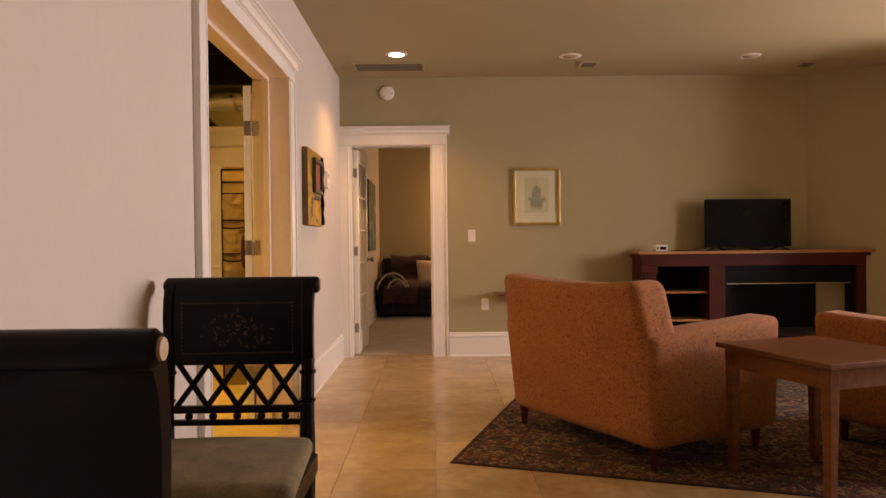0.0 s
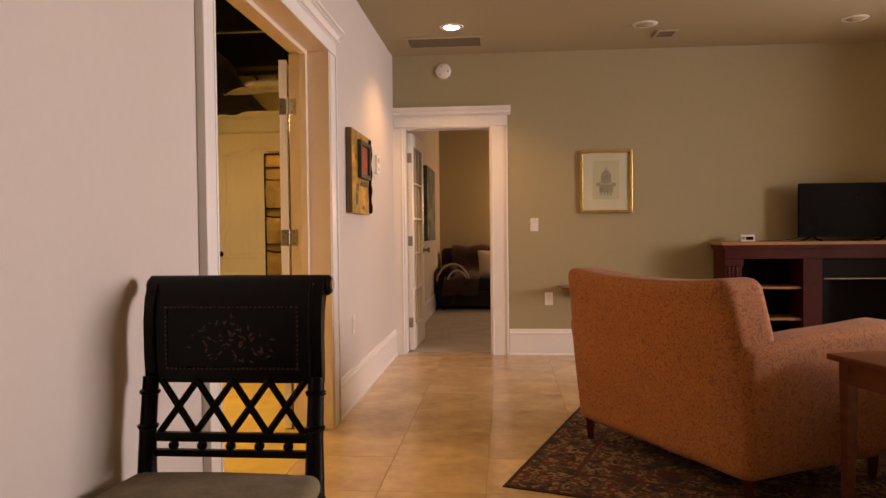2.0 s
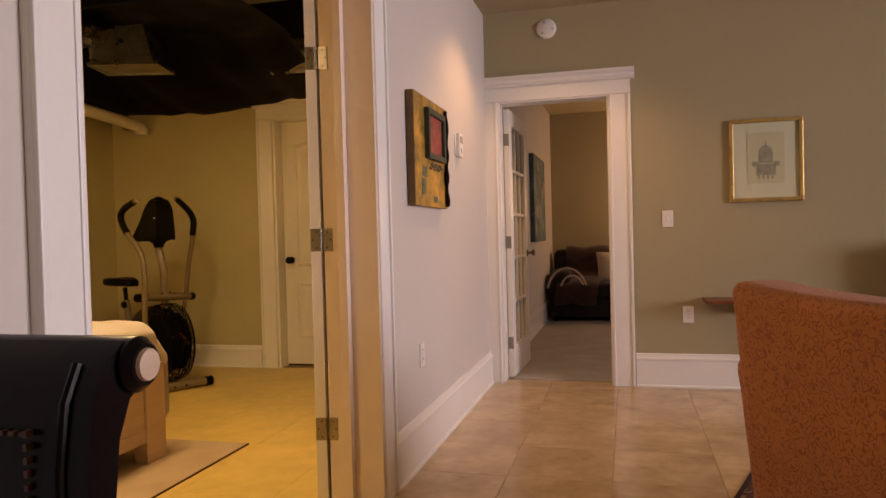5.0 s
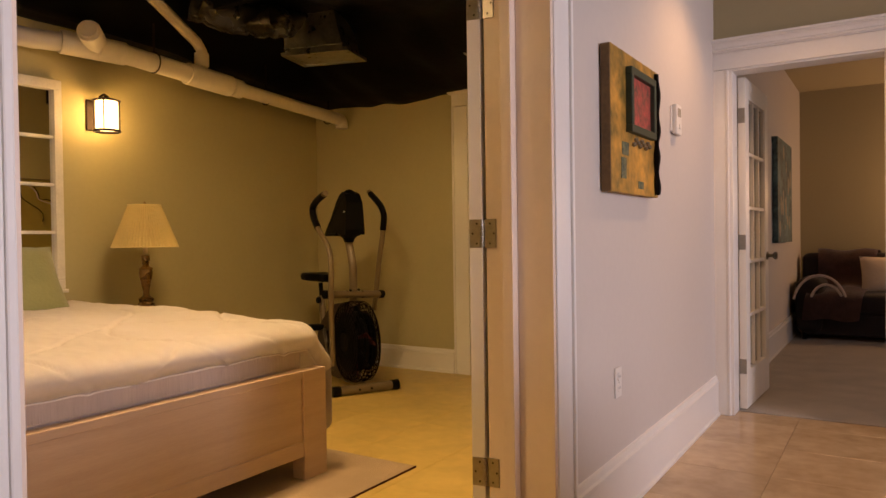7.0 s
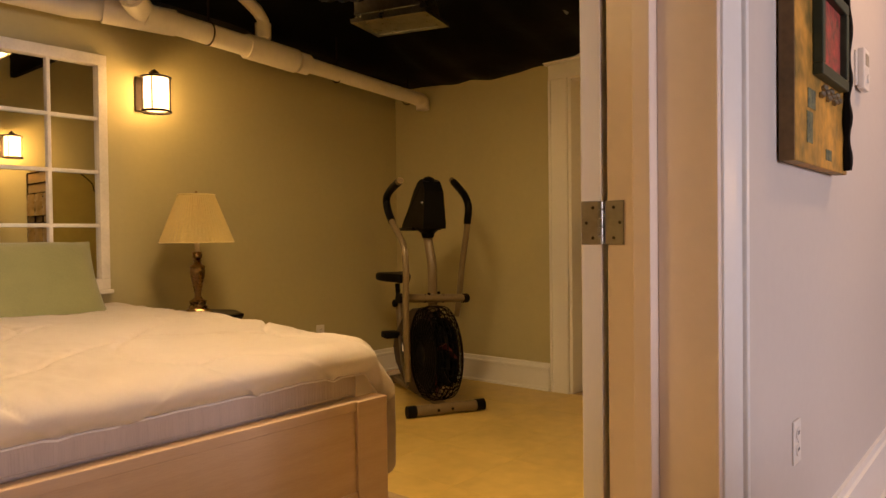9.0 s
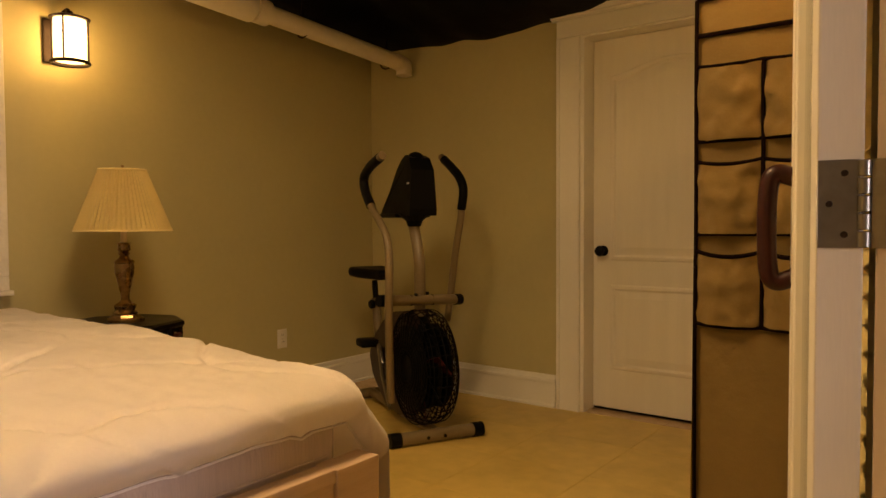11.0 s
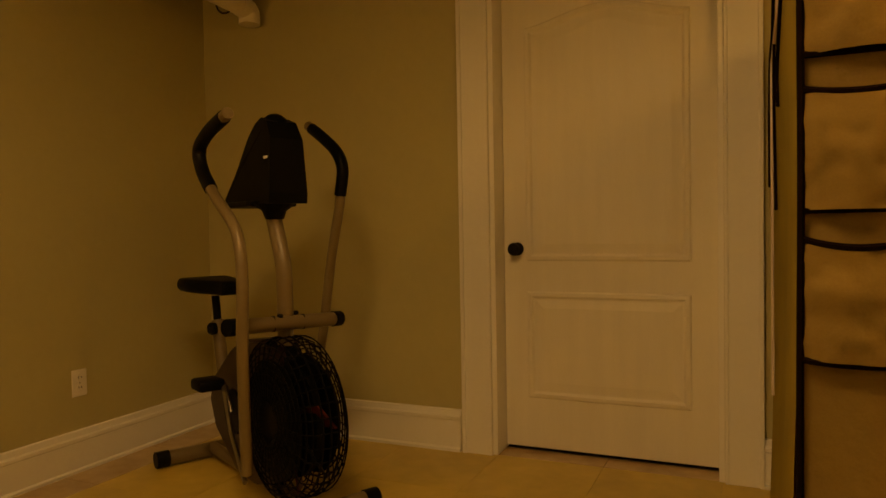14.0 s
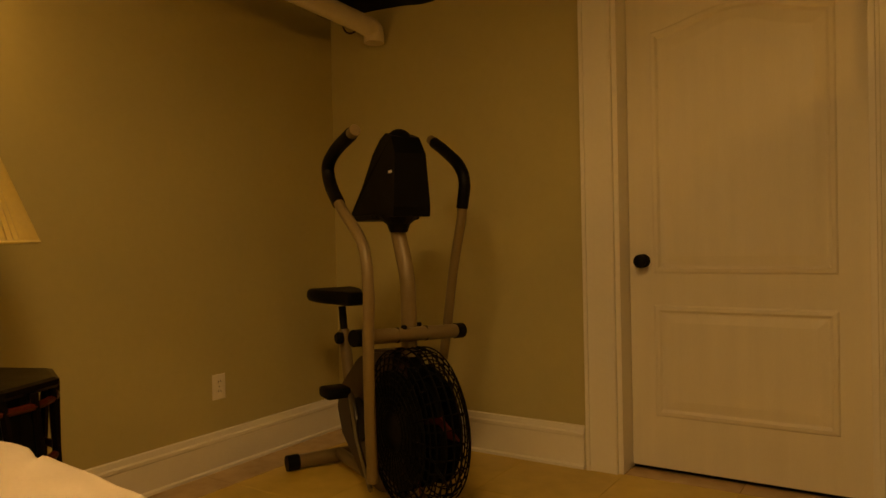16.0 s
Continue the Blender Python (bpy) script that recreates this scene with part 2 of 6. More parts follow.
def lathe(bm, profile, seg=24, cx=0, cy=0, z0=0, m=None):
    """Turn (radius, height) pairs round the upright axis."""
    rings = []
    for r, z in profile:
        ring = []
        for k in range(seg):
            a = math.tau * k / seg
            p = Vector((cx + max(r, 0.0004) * math.cos(a), cy + max(r, 0.0004) * math.sin(a), z0 + z))
            ring.append(bm.verts.new(m @ p if m else p))
        rings.append(ring)
    for a, b in zip(rings, rings[1:]):
        for k in range(seg):
            bm.faces.new((a[k], a[(k + 1) % seg], b[(k + 1) % seg], b[k]))
    bm.faces.new(rings[0])
    bm.faces.new(rings[-1])
    return bm


def prism(bm, outline, y0, y1, axis="y"):
    """An outline in (x, z) pushed along y, or in (y, z) along x, or in (x, y) along z."""
    def at(a, b, t):
        return {"y": (a, t, b), "x": (t, a, b), "z": (a, b, t)}[axis]
    p = [bm.verts.new(at(a, b, y0)) for a, b in outline]
    q = [bm.verts.new(at(a, b, y1)) for a, b in outline]
    n = len(p)
    for k in range(n):
        bm.faces.new((p[k], p[(k + 1) % n], q[(k + 1) % n], q[k]))
    bm.faces.new(p)
    bm.faces.new(q)
    return bm


def grid(bm, nu, nv, f, thick=0.0):
    """A sheet of points f(u, v), with u and v from 0 to 1."""
    rows = [[bm.verts.new(f(i / nu, j / nv)) for j in range(nv + 1)] for i in range(nu + 1)]
    faces = [bm.faces.new((rows[i][j], rows[i + 1][j], rows[i + 1][j + 1], rows[i][j + 1])) for i in range(nu) for j in range(nv)]
    if thick:
        bmesh.ops.solidify(bm, geom=faces, thickness=thick)
    return bm


def setting(name, bm, mat, label, category, smooth=False):
    return tagged(link(name, bm, mat, smooth), label, category, kind="structure")


# ---------- the setting ----------
H = 2.70
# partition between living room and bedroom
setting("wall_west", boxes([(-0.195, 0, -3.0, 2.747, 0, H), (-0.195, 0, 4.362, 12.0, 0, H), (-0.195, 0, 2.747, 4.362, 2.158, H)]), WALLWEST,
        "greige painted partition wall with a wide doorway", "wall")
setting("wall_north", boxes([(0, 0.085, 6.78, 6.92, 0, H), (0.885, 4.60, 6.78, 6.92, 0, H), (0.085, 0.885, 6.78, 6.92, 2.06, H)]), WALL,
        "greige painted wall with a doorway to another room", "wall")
# Points past (5.03, 6.36) form an unseen pier added to block window light.
bm = prism(bmesh.new(), [(4.53, 6.78), (4.60, 6.92), (7.2, 6.92), (7.2, 5.25), (5.22, 5.25), (5.03, 6.36)], 0, H, "z")
setting("wall_northeast", bm, WALL, "greige painted wall beside the fireplace, with unseen light-blocking pier", "wall")
setting("wall_east", boxes([(7.2, 7.35, -3.0, 2.5, 0, H), (7.2, 7.35, 5.1, 6.92, 0, H), (7.2, 7.35, 2.5, 5.1, 0, 0.80), (7.2, 7.35, 2.5, 5.1, 2.5, H)]), WALL,
        "greige painted wall with a wide window", "wall")
setting("wall_south", B(-0.195, 7.35, -3.15, -3.0, 0, H), WALL, "greige painted wall behind the dining corner", "wall")
setting("ceiling", B(-0.195, 7.35, -3.15, 12.15, H, H + 0.12), CEIL, "flat painted ceiling", "ceiling")
# further room
setting("wall_far", B(0, 5.10, 11.4, 11.55, 0, H), WALL, "greige painted end wall of the further room", "wall")
setting("wall_far_east", boxes([(3.6, 3.75, 6.92, 7.6, 0, H), (3.6, 3.75, 9.2, 11.4, 0, H), (3.6, 3.75, 7.6, 9.2, 0, 0.8), (3.6, 3.75, 7.6, 9.2, 2.2, H)]), WALL, "greige painted side wall with a window", "wall")
# bedroom shell
setting("wall_bedroom_west", B(-3.65, -3.50, 0.6, 7.27, 0, 3.0), BWALL, "olive-grey painted bedroom wall", "wall")
setting("wall_bedroom_north", boxes([(-3.50, -1.905, 7.12, 7.27, 0, 3.0), (-0.945, -0.195, 7.12, 7.27, 0, 3.0), (-1.905, -0.945, 7.12, 7.27, 2.13, 3.0)]), BWALL,
        "olive-grey painted bedroom wall with a door", "wall")
setting("wall_bedroom_south", B(-3.50, -0.195, 0.6, 0.75, 0, 3.0), BWALL, "olive-grey painted bedroom wall", "wall")
setting("wall_bedroom_east", B(-0.215, -0.1955, 4.362, 7.12, 0, 3.0), BWALL, "olive-grey bedroom side of the partition", "wall")
setting("ceiling_bedroom", B(-3.65, -0.195, 0.6, 7.27, 2.86, 3.0), BWALL, "painted boards of the floor above", "ceiling")
# beds of grout below the tiles, and the carpet
setting("floor", boxes([(-3.65, 7.35, -3.15, 6.90, -0.12, -0.004), (-3.65, -0.0, 6.90, 7.5, -0.12, -0.004)]), GROUT, "tile floor with fine brown joints", "floor")
setting("floor_carpet", B(0, 5.10, 6.905, 11.4, -0.12, 0.004), CARPET, "beige cut-pile carpet in the further room", "floor")


def baseboard(name, length, m, height=0.235):
    """A tall baseboard with a moulded top, along local x, its back on local y = 0 and its face towards +y."""
    bm = bmesh.new()
    out = [(0, 0), (0.028, 0), (0.028, 0.012), (0.018, 0.018), (0.018, height - 0.05), (0.022, height - 0.045), (0.022, height - 0.032), (0.014, height - 0.026), (0.010, height - 0.004), (0, height)]
    prism(bm, [(a, b) for a, b in out], 0, length, "x")
    ob = setting(name, bm, TRIM, "tall white moulded baseboard", "baseboard")
    ob.matrix_world = m
    return ob


# local x along the wall, local y out of the wall
def along(x, y, heading):
    return pose(x, y, 0, 0, 0, heading)


baseboard("baseboard", 2.63 + 3.0, along(0, 2.638, -90))
baseboard("baseboard", 6.75 - 4.51, along(0, 6.752, -90))
baseboard("baseboard", 2.60 - 1.035, along(2.60, 6.78, 180))
baseboard("baseboard", 4.4, along(0, 11.4, -90))
baseboard("baseboard", 3.55, along(3.6, 11.4, 180))
baseboard("baseboard", 6.3, along(-3.50, 7.12, -90), 0.178)
baseboard("baseboard", 1.44, along(-2.058, 7.12, 180), 0.19)
baseboard("baseboard", 0.6, along(-0.22, 7.12, 180), 0.19)


def casing(name, w, h, m, side=0.145, side2=None, label="white door casing with a moulded crown", head=0.105):
    """Door casing round an opening w wide and h high: local x along the wall from the opening's edge, y out of the wall."""
    t = tagged(new(name), label, "door casing", kind="structure")
    t.matrix_world = m
    first, side2 = side, side2 or side
    for x0, side in ((-first - 0.006, first), (w + 0.006, side2)):
        bm = bmesh.new()
        box(bm, x0, x0 + side, 0, 0.020, 0, h + 0.006, bevel=0.002)
        edge = x0 if x0 < 0 else x0 + side - 0.018
        inner = x0 + side - 0.014 if x0 < 0 else x0
        box(bm, edge, edge + 0.018, 0.018, 0.030, 0.0, h + 0.004, bevel=0.003)
        box(bm, inner, inner + 0.014, 0.018, 0.024, 0.0, h + 0.004, bevel=0.003)
        part("casing_side", bm, TRIM, t)
    a, b = -first - 0.006, w + side2 + 0.006
    part("casing_head", B(a, b, 0, 0.024, h + 0.008, h + head, bevel=0.002), TRIM, t)
    bm = bmesh.new()
    out = [(0, 0), (0.026, 0), (0.026, 0.007), (0.040, 0.009), (0.045, 0.016), (0.040, 0.023), (0.032, 0.025), (0.034, 0.035), (0.043, 0.048), (0.056, 0.054), (0.056, 0.059), (0.070, 0.060), (0.070, 0.073), (0, 0.073)]
    prism(bm, [(p, q + h + head + 0.002) for p, q in out], a - 0.03, b + 0.03, "x")
    part("casing_crown", bm, TRIM, t)
    return t


# White trim paint with the bedroom's warm light put into the colour.
JAMBPAINT = material("jamb_paint_warm_lit", (0.78, 0.655, 0.53), 0.32, vary=0.04, scale=3, fine=40, bump=0.03, bump_scale=80)


def jamb(name, rows, label="white painted door jamb", paint=TRIM):
    t = tagged(new(name), label, "door jamb", kind="structure")
    for r in rows:
        part("jamb_board", B(*r, bevel=0.002), paint, t)
    return t


# wide opening to the bedroom: jamb with a rabbet for the doors
jamb("jamb_bedroom", [(-0.205, -0.1425, 4.320, 4.361, 0, 2.115), (-0.142, -0.104, 4.306, 4.361, 0, 2.1145), (-0.1035, 0.018, 4.342, 4.361, 0, 2.137),
                      (-0.205, 0.018, 2.748, 2.768, 0, 2.137), (-0.142, -0.104, 2.7685, 2.786, 0, 2.1145),
                      (-0.205, -0.1425, 2.769, 4.3195, 2.130, 2.157), (-0.142, -0.104, 2.769, 4.341, 2.115, 2.157), (-0.1035, 0.018, 2.769, 4.341, 2.1375, 2.157)],
     label="white painted jamb of the wide opening, tinted for warm light", paint=JAMBPAINT)
casing("casing_1", 4.352 - 2.766, 2.130, along(0, 4.352, -90), side=0.14, side2=0.115, head=0.082)
casing("casing_2", 0.885 - 0.085 - 0.012, 2.045, along(0.879, 6.78, 180))
jamb("jamb_far_room", [(0.083, 0.103, 6.776, 6.925, 0, 2.045), (0.867, 0.887, 6.776, 6.925, 0, 2.045), (0.083, 0.887, 6.776, 6.925, 2.042, 2.062)])
casing("casing_3", 0.95, 2.11, along(-0.950, 7.12, 180), side=0.14)
jamb("jamb_bedroom_door", [(-1.907, -1.885, 7.116, 7.27, 0, 2.11), (-0.967, -0.945, 7.116, 7.27, 0, 2.11), (-1.907, -0.945, 7.116, 7.27, 2.108, 2.132)])


# ---------- living room ----------
def floral_material():
    """Woven upholstery with small scrolls."""
    m = material("orange_scroll_upholstery", (0.36, 0.130, 0.030), 0.92, vary=0.12, scale=5, fine=180, bump=0.25, bump_scale=300, sheen=0.08)
    nt = m.node_tree
    n, ln = nt.nodes, nt.links
    b = n["Principled BSDF"]
    tc = next(k for k in n if k.type == "TEX_COORD")
    warp = n.new("ShaderNodeTexNoise")
    warp.inputs["Scale"].default_value = 26
    mixv = n.new("ShaderNodeVectorMath")
    mixv.operation = "MULTIPLY_ADD"
    mixv.inputs[1].default_value = (0.06, 0.06, 0.06)
    ln.new(tc.outputs["Object"], warp.inputs["Vector"])
    ln.new(warp.outputs["Color"], mixv.inputs[0])
    ln.new(tc.outputs["Object"], mixv.inputs[2])
    vo = n.new("ShaderNodeTexVoronoi")
    vo.inputs["Scale"].default_value = 25
    ln.new(mixv.outputs[0], vo.inputs["Vector"])
    si = n.new("ShaderNodeMath")
    si.operation = "MULTIPLY"
    si.inputs[1].default_value = 20
    ln.new(vo.outputs["Distance"], si.inputs[0])
    s2 = n.new("ShaderNodeMath")
    s2.operation = "SINE"
    ln.new(si.outputs[0], s2.inputs[0])
    rp = n.new("ShaderNodeValToRGB")
    rp.color_ramp.elements[0].position, rp.color_ramp.elements[1].position = 0.45, 0.72
    rp.color_ramp.elements[0].color, rp.color_ramp.elements[1].color = (0, 0, 0, 1), (1, 1, 1, 1)
    ln.new(s2.outputs[0], rp.inputs[0])
    mx = n.new("ShaderNodeMixRGB")
    mx.inputs[2].default_value = (0.15, 0.032, 0.010, 1)
    fac = n.new("ShaderNodeMath")
    fac.operation = "MULTIPLY"
    fac.inputs[1].default_value = 0.58
    ln.new(rp.outputs[0], fac.inputs[0])
    ln.new(fac.outputs[0], mx.inputs[0])
    src = b.inputs["Base Color"].links[0].from_socket
    ln.new(src, mx.inputs[1])
    ln.new(mx.outputs[0], b.inputs["Base Color"])
    return m


def persian_material():
    """Dark rug with a dense flowered field and banded border."""
    m = material("persian_rug_pile", (0.050, 0.018, 0.014), 0.95, vary=0.3, scale=14, fine=160, bump=0.5, bump_scale=400)
    nt = m.node_tree
    n, ln = nt.nodes, nt.links
    b = n["Principled BSDF"]
    tc = next(k for k in n if k.type == "TEX_COORD")
    vo = n.new("ShaderNodeTexVoronoi")
    vo.inputs["Scale"].default_value = 16
    ln.new(tc.outputs["Object"], vo.inputs["Vector"])
    v2 = n.new("ShaderNodeTexVoronoi")
    v2.inputs["Scale"].default_value, v2.feature = 30, "SMOOTH_F1"
    ln.new(tc.outputs["Object"], v2.inputs["Vector"])
    hue = n.new("ShaderNodeValToRGB")
    hue.color_ramp.interpolation = "CONSTANT"
    hue.color_ramp.elements[0].color = (0.028, 0.009, 0.006, 1)
    hue.color_ramp.elements[1].color, hue.color_ramp.elements[1].position = (0.21, 0.14, 0.058, 1), 0.42
    for pos, col in ((0.6, (0.085, 0.014, 0.010, 1)), (0.8, (0.075, 0.06, 0.03, 1)), (0.9, (0.02, 0.008, 0.007, 1))):
        hue.color_ramp.elements.new(pos).color = col
    sep = n.new("ShaderNodeSeparateColor")
    ln.new(vo.outputs["Color"], sep.inputs[0])
    add = n.new("ShaderNodeMath")
    add.operation = "MULTIPLY_ADD"
    add.inputs[1].default_value = 0.9
    ln.new(v2.outputs["Distance"], add.inputs[0])
    half = n.new("ShaderNodeMath")
    half.operation = "MULTIPLY"
    half.inputs[1].default_value = 0.6
    ln.new(sep.outputs[0], half.inputs[0])
    ln.new(half.outputs[0], add.inputs[2])
    ln.new(add.outputs[0], hue.inputs[0])
    ln.new(hue.outputs[0], b.inputs["Base Color"])
    return m


FLORAL, PERSIAN = floral_material(), persian_material()
RUGDARK = material("dark_rug_border", (0.030, 0.006, 0.0045), 0.95, vary=0.3, scale=20, fine=200, bump=0.4, bump_scale=400)
RUGRED = material("wine_rug_band", (0.060, 0.010, 0.008), 0.95, vary=0.3, scale=20, fine=200, bump=0.4, bump_scale=400)


def soft(bm, w, amount=0.006, scale=6):
    """Slight unevenness of padded things."""
    for v in bm.verts:
        d = noise.noise_vector(v.co * scale) * amount
        v.co += d
    return bm


def padded(x0, x1, y0, y1, z0, z1, bevel, cuts=6, crown=0.0, seg=4):
    """A padded block: bevelled, divided and slightly swollen."""
    bm = B(x0, x1, y0, y1, z0, z1, bevel=bevel, seg=seg)
    bmesh.ops.subdivide_edges(bm, edges=[e for e in bm.edges if e.calc_length() > 0.12], cuts=cuts, use_grid_fill=True)
    cx, cy, cz = (x0 + x1) / 2, (y0 + y1) / 2, (z0 + z1) / 2
    for v in bm.verts:
        u, w2, q = (2 * (v.co.x - cx) / (x1 - x0), 2 * (v.co.y - cy) / (y1 - y0), 2 * (v.co.z - cz) / (z1 - z0))
        v.co.z += crown * (1 - u * u) * (1 - w2 * w2) * (1 if q > 0 else -0.3)
    return soft(bm, 1, 0.004)


def loveseat(m, w=1.14, label="orange scroll-patterned upholstered loveseat on dark legs"):
    t = thing("loveseat", label, "sofa", m, group="seats round the fireplace")
    bm = padded(0, w, 0, 0.24, 0.105, 0.915, 0.055, 7)
    for v in bm.verts:
        k = max(0, (v.co.z - 0.3) / 0.6)
        x = v.co.x / w
        v.co.y -= 0.085 * k
        v.co.z -= 0.035 * k * math.sin(math.pi * min(1, max(0, x))) ** 0.8
        if v.co.z > 0.62:
            v.co.x -= (x - 0.5) * (0.10 if x > 0.5 else 0.02) * (v.co.z - 0.62) / 0.3
    part("backrest", bm, FLORAL, t, smooth=True)
    for a in (0.0, w - 0.19):
        bm = padded(a - 0.006, a + 0.196, 0.012, 0.93, 0.105, 0.645, 0.05, 6)
        for v in bm.verts:
            k = (v.co.z - 0.10) / 0.56
            v.co.z += 0.05 * (v.co.y - 0.1) * k + 0.012 * k
            out = (v.co.x - (a + 0.095)) / 0.095
            v.co.x += 0.024 * (1 if a > 0 else -1.6) * max(0, k) ** 2 * (1 if out * (a - 0.1) > 0 else 0.3)
            v.co.y -= 0.05 * k * max(0, 1 - v.co.y / 0.3)
        part("arm", bm, FLORAL, t, smooth=True)
    part("seat_base", padded(0.15, w - 0.15, 0.2, 0.82, 0.11, 0.30, 0.02, 4), FLORAL, t, smooth=True)
    part("seat_cushion", padded(0.185, w - 0.185, 0.2, 0.86, 0.295, 0.45, 0.05, 6, 0.03), FLORAL, t, smooth=True)
    for x in (0.05, w - 0.05):
        for y in (0.06, 0.80):
            bm = bmesh.new()
            lathe(bm, [(0.018, 0), (0.022, 0.02), (0.032, 0.12)], 4, x, y, 0)
            part("leg", bm, DARKCHERRY, t, "dark tapered wooden leg")
    return t


loveseat(pose(1.365, 4.215, 0.012, 0, 0, -61))
loveseat(pose(3.49, 3.05, 0.012, 0, 0, 30), 0.95, "orange scroll-patterned upholstered armchair facing the loveseat")

# rug under the seats
rug = thing("area_rug", "dark red and brown persian-pattern rug under the loveseat", "rug", pose(0.975, 3.485, 0, 0, 0, -18.8))
for name, inset, z, mt in (("rug_border", 0.0, 0.006, RUGDARK), ("rug_outer_band", 0.022, 0.0075, PERSIAN), ("rug_guard", 0.25, 0.0085, RUGRED), ("rug_field", 0.275, 0.0095, PERSIAN)):
    part(name, B(inset, 2.7 - inset, inset - 0.0, 3.3 - inset, 0.0, z, bevel=0.001, seg=1), mt, rug)
for k in range(9):
    part("medallion", lathe(bmesh.new(), [(0.05 + 0.02 * (k % 2), 0), (0.04, 0.0016)], 8, 0.42 + 0.23 * k, 0.40, 0.0088), RUGRED, rug)


def end_table(m, w, d, h, label, mat=None):
    mat = mat or CHERRY
    t = thing("end_table", label, "table", m)
    part("tabletop", B(0, w, 0, d, h - 0.024, h, bevel=0.004), mat, t)
    for r in ((0.05, w - 0.05, 0.04, 0.06), (0.05, w - 0.05, d - 0.06, d - 0.04), (0.04, 0.06, 0.05, d - 0.05), (w - 0.06, w - 0.04, 0.05, d - 0.05)):
        part("apron", B(*r, h - 0.115, h - 0.024, bevel=0.002), mat, t)
    for x in (0.03, w - 0.08):
        for y in (0.03, d - 0.08):
            bm = B(x, x + 0.05, y, y + 0.05, 0, h - 0.024, bevel=0.003)
            for v in bm.verts:
                if v.co.z < 0.1:
                    v.co.x += (x + 0.025 - v.co.x) * 0.35
                    v.co.y += (y + 0.025 - v.co.y) * 0.35
            part("leg", bm, mat, t)
    return t


end_table(pose(2.254, 3.321, 0.012, 0, 0, -72.8), 0.67, 0.60, 0.608, "cherry-stained wooden end table beside the loveseat")
end_table(pose(3.00, 4.75, 0.012, 0, 0, -6), 0.90, 0.5, 0.44, "dark wooden coffee table between the seats", BLACKWOOD)
mag = thing("magazine", "open white magazine lying on the coffee table", "magazine", pose(3.12, 4.86, 0.452, 0, 0, 12))
for s in (-1, 1):
    part("page", grid(bmesh.new(), 8, 2, lambda u, v, s=s: Vector((s * 0.21 * u, 0.28 * v, 0.004 + 0.022 * math.sin(math.pi * min(1, u * 1.15)) * (1 - 0.4 * u))), 0.004), PAPER, mag, smooth=True)

# fireplace mantel with shelf niches
mantel = thing("fireplace_mantel", "dark cherry fireplace mantel cabinet with honey wood top", "fireplace")
MB = 6.776
part("mantel_top", prism(bmesh.new(), [(2.775, 6.405), (4.965, 6.405), (4.52, MB), (2.775, MB)], 0.978, 1.003, "z"), OAK, mantel, "honey-coloured wooden top")
part("cornice", prism(bmesh.new(), [(2.795, 6.425), (4.93, 6.425), (4.51, MB), (2.795, MB)], 0.946, 0.9775, "z"), DARKCHERRY, mantel)
part("frieze", B(2.815, 4.90, 6.445, 6.49, 0.862, 0.947, bevel=0.003), DARKCHERRY, mantel)
for x0, x1 in ((2.815, 2.95), (3.44, 3.59), (4.815, 4.90)):
    part("stile", B(x0, x1, 6.450, 6.51, 0.0, 0.863, bevel=0.003), DARKCHERRY, mantel)
for k in range(3):
    part("flute", B(2.838 + k * 0.032, 2.852 + k * 0.032, 6.443, 6.452, 0.12, 0.83, bevel=0.003), DARKCHERRY, mantel)
part("side_panel", B(2.817, 2.835, 6.51, MB, 0.0, 0.946), DARKCHERRY, mantel)
part("capital", B(2.806, 2.96, 6.437, 6.52, 0.80, 0.862, bevel=0.006), DARKCHERRY, mantel)
part("back_panel", B(2.835, 4.50, 6.757, 6.775, 0.0, 0.946), BLACK, mantel)
part("divider", B(3.45, 3.47, 6.51, 6.757, 0, 0.946), DARKCHERRY, mantel)
for z in (0.628, 0.366, 0.10):
    part("shelf", B(2.835, 3.45, 6.49, 6.757, z - 0.019, z, bevel=0.002), OAK, mantel, "honey-coloured niche shelf")
part("plinth", B(2.805, 4.91, 6.435, 6.50, 0, 0.09, bevel=0.004), DARKCHERRY, mantel)
fire = part("firebox", B(3.62, 4.60, 6.735, 6.755, 0.09, 0.72), BLACK, mantel, "black metal firebox")
for r in ((3.59, 4.815, 6.49, 6.52, 0.70, 0.862), (3.59, 3.66, 6.49, 6.52, 0.09, 0.70), (4.74, 4.815, 6.49, 6.52, 0.09, 0.70), (3.66, 4.74, 6.49, 6.52, 0.09, 0.16),
          (3.62, 3.66, 6.52, 6.735, 0.09, 0.72)):
    part("firebox_panel", B(*r), BLACK, fire)
part("trim_strip", B(3.62, 4.78, 6.482, 6.49, 0.690, 0.698), STEEL, fire)
for k in range(8):
    part("grate_bar", B(3.80 + 0.1 * k, 3.82 + 0.1 * k, 6.56, 6.70, 0.16, 0.2), BLACK, fire)
part("brick_side", B(3.662, 3.672, 6.53, 6.73, 0.16, 0.68), PAPER, fire, "pale firebrick lining")

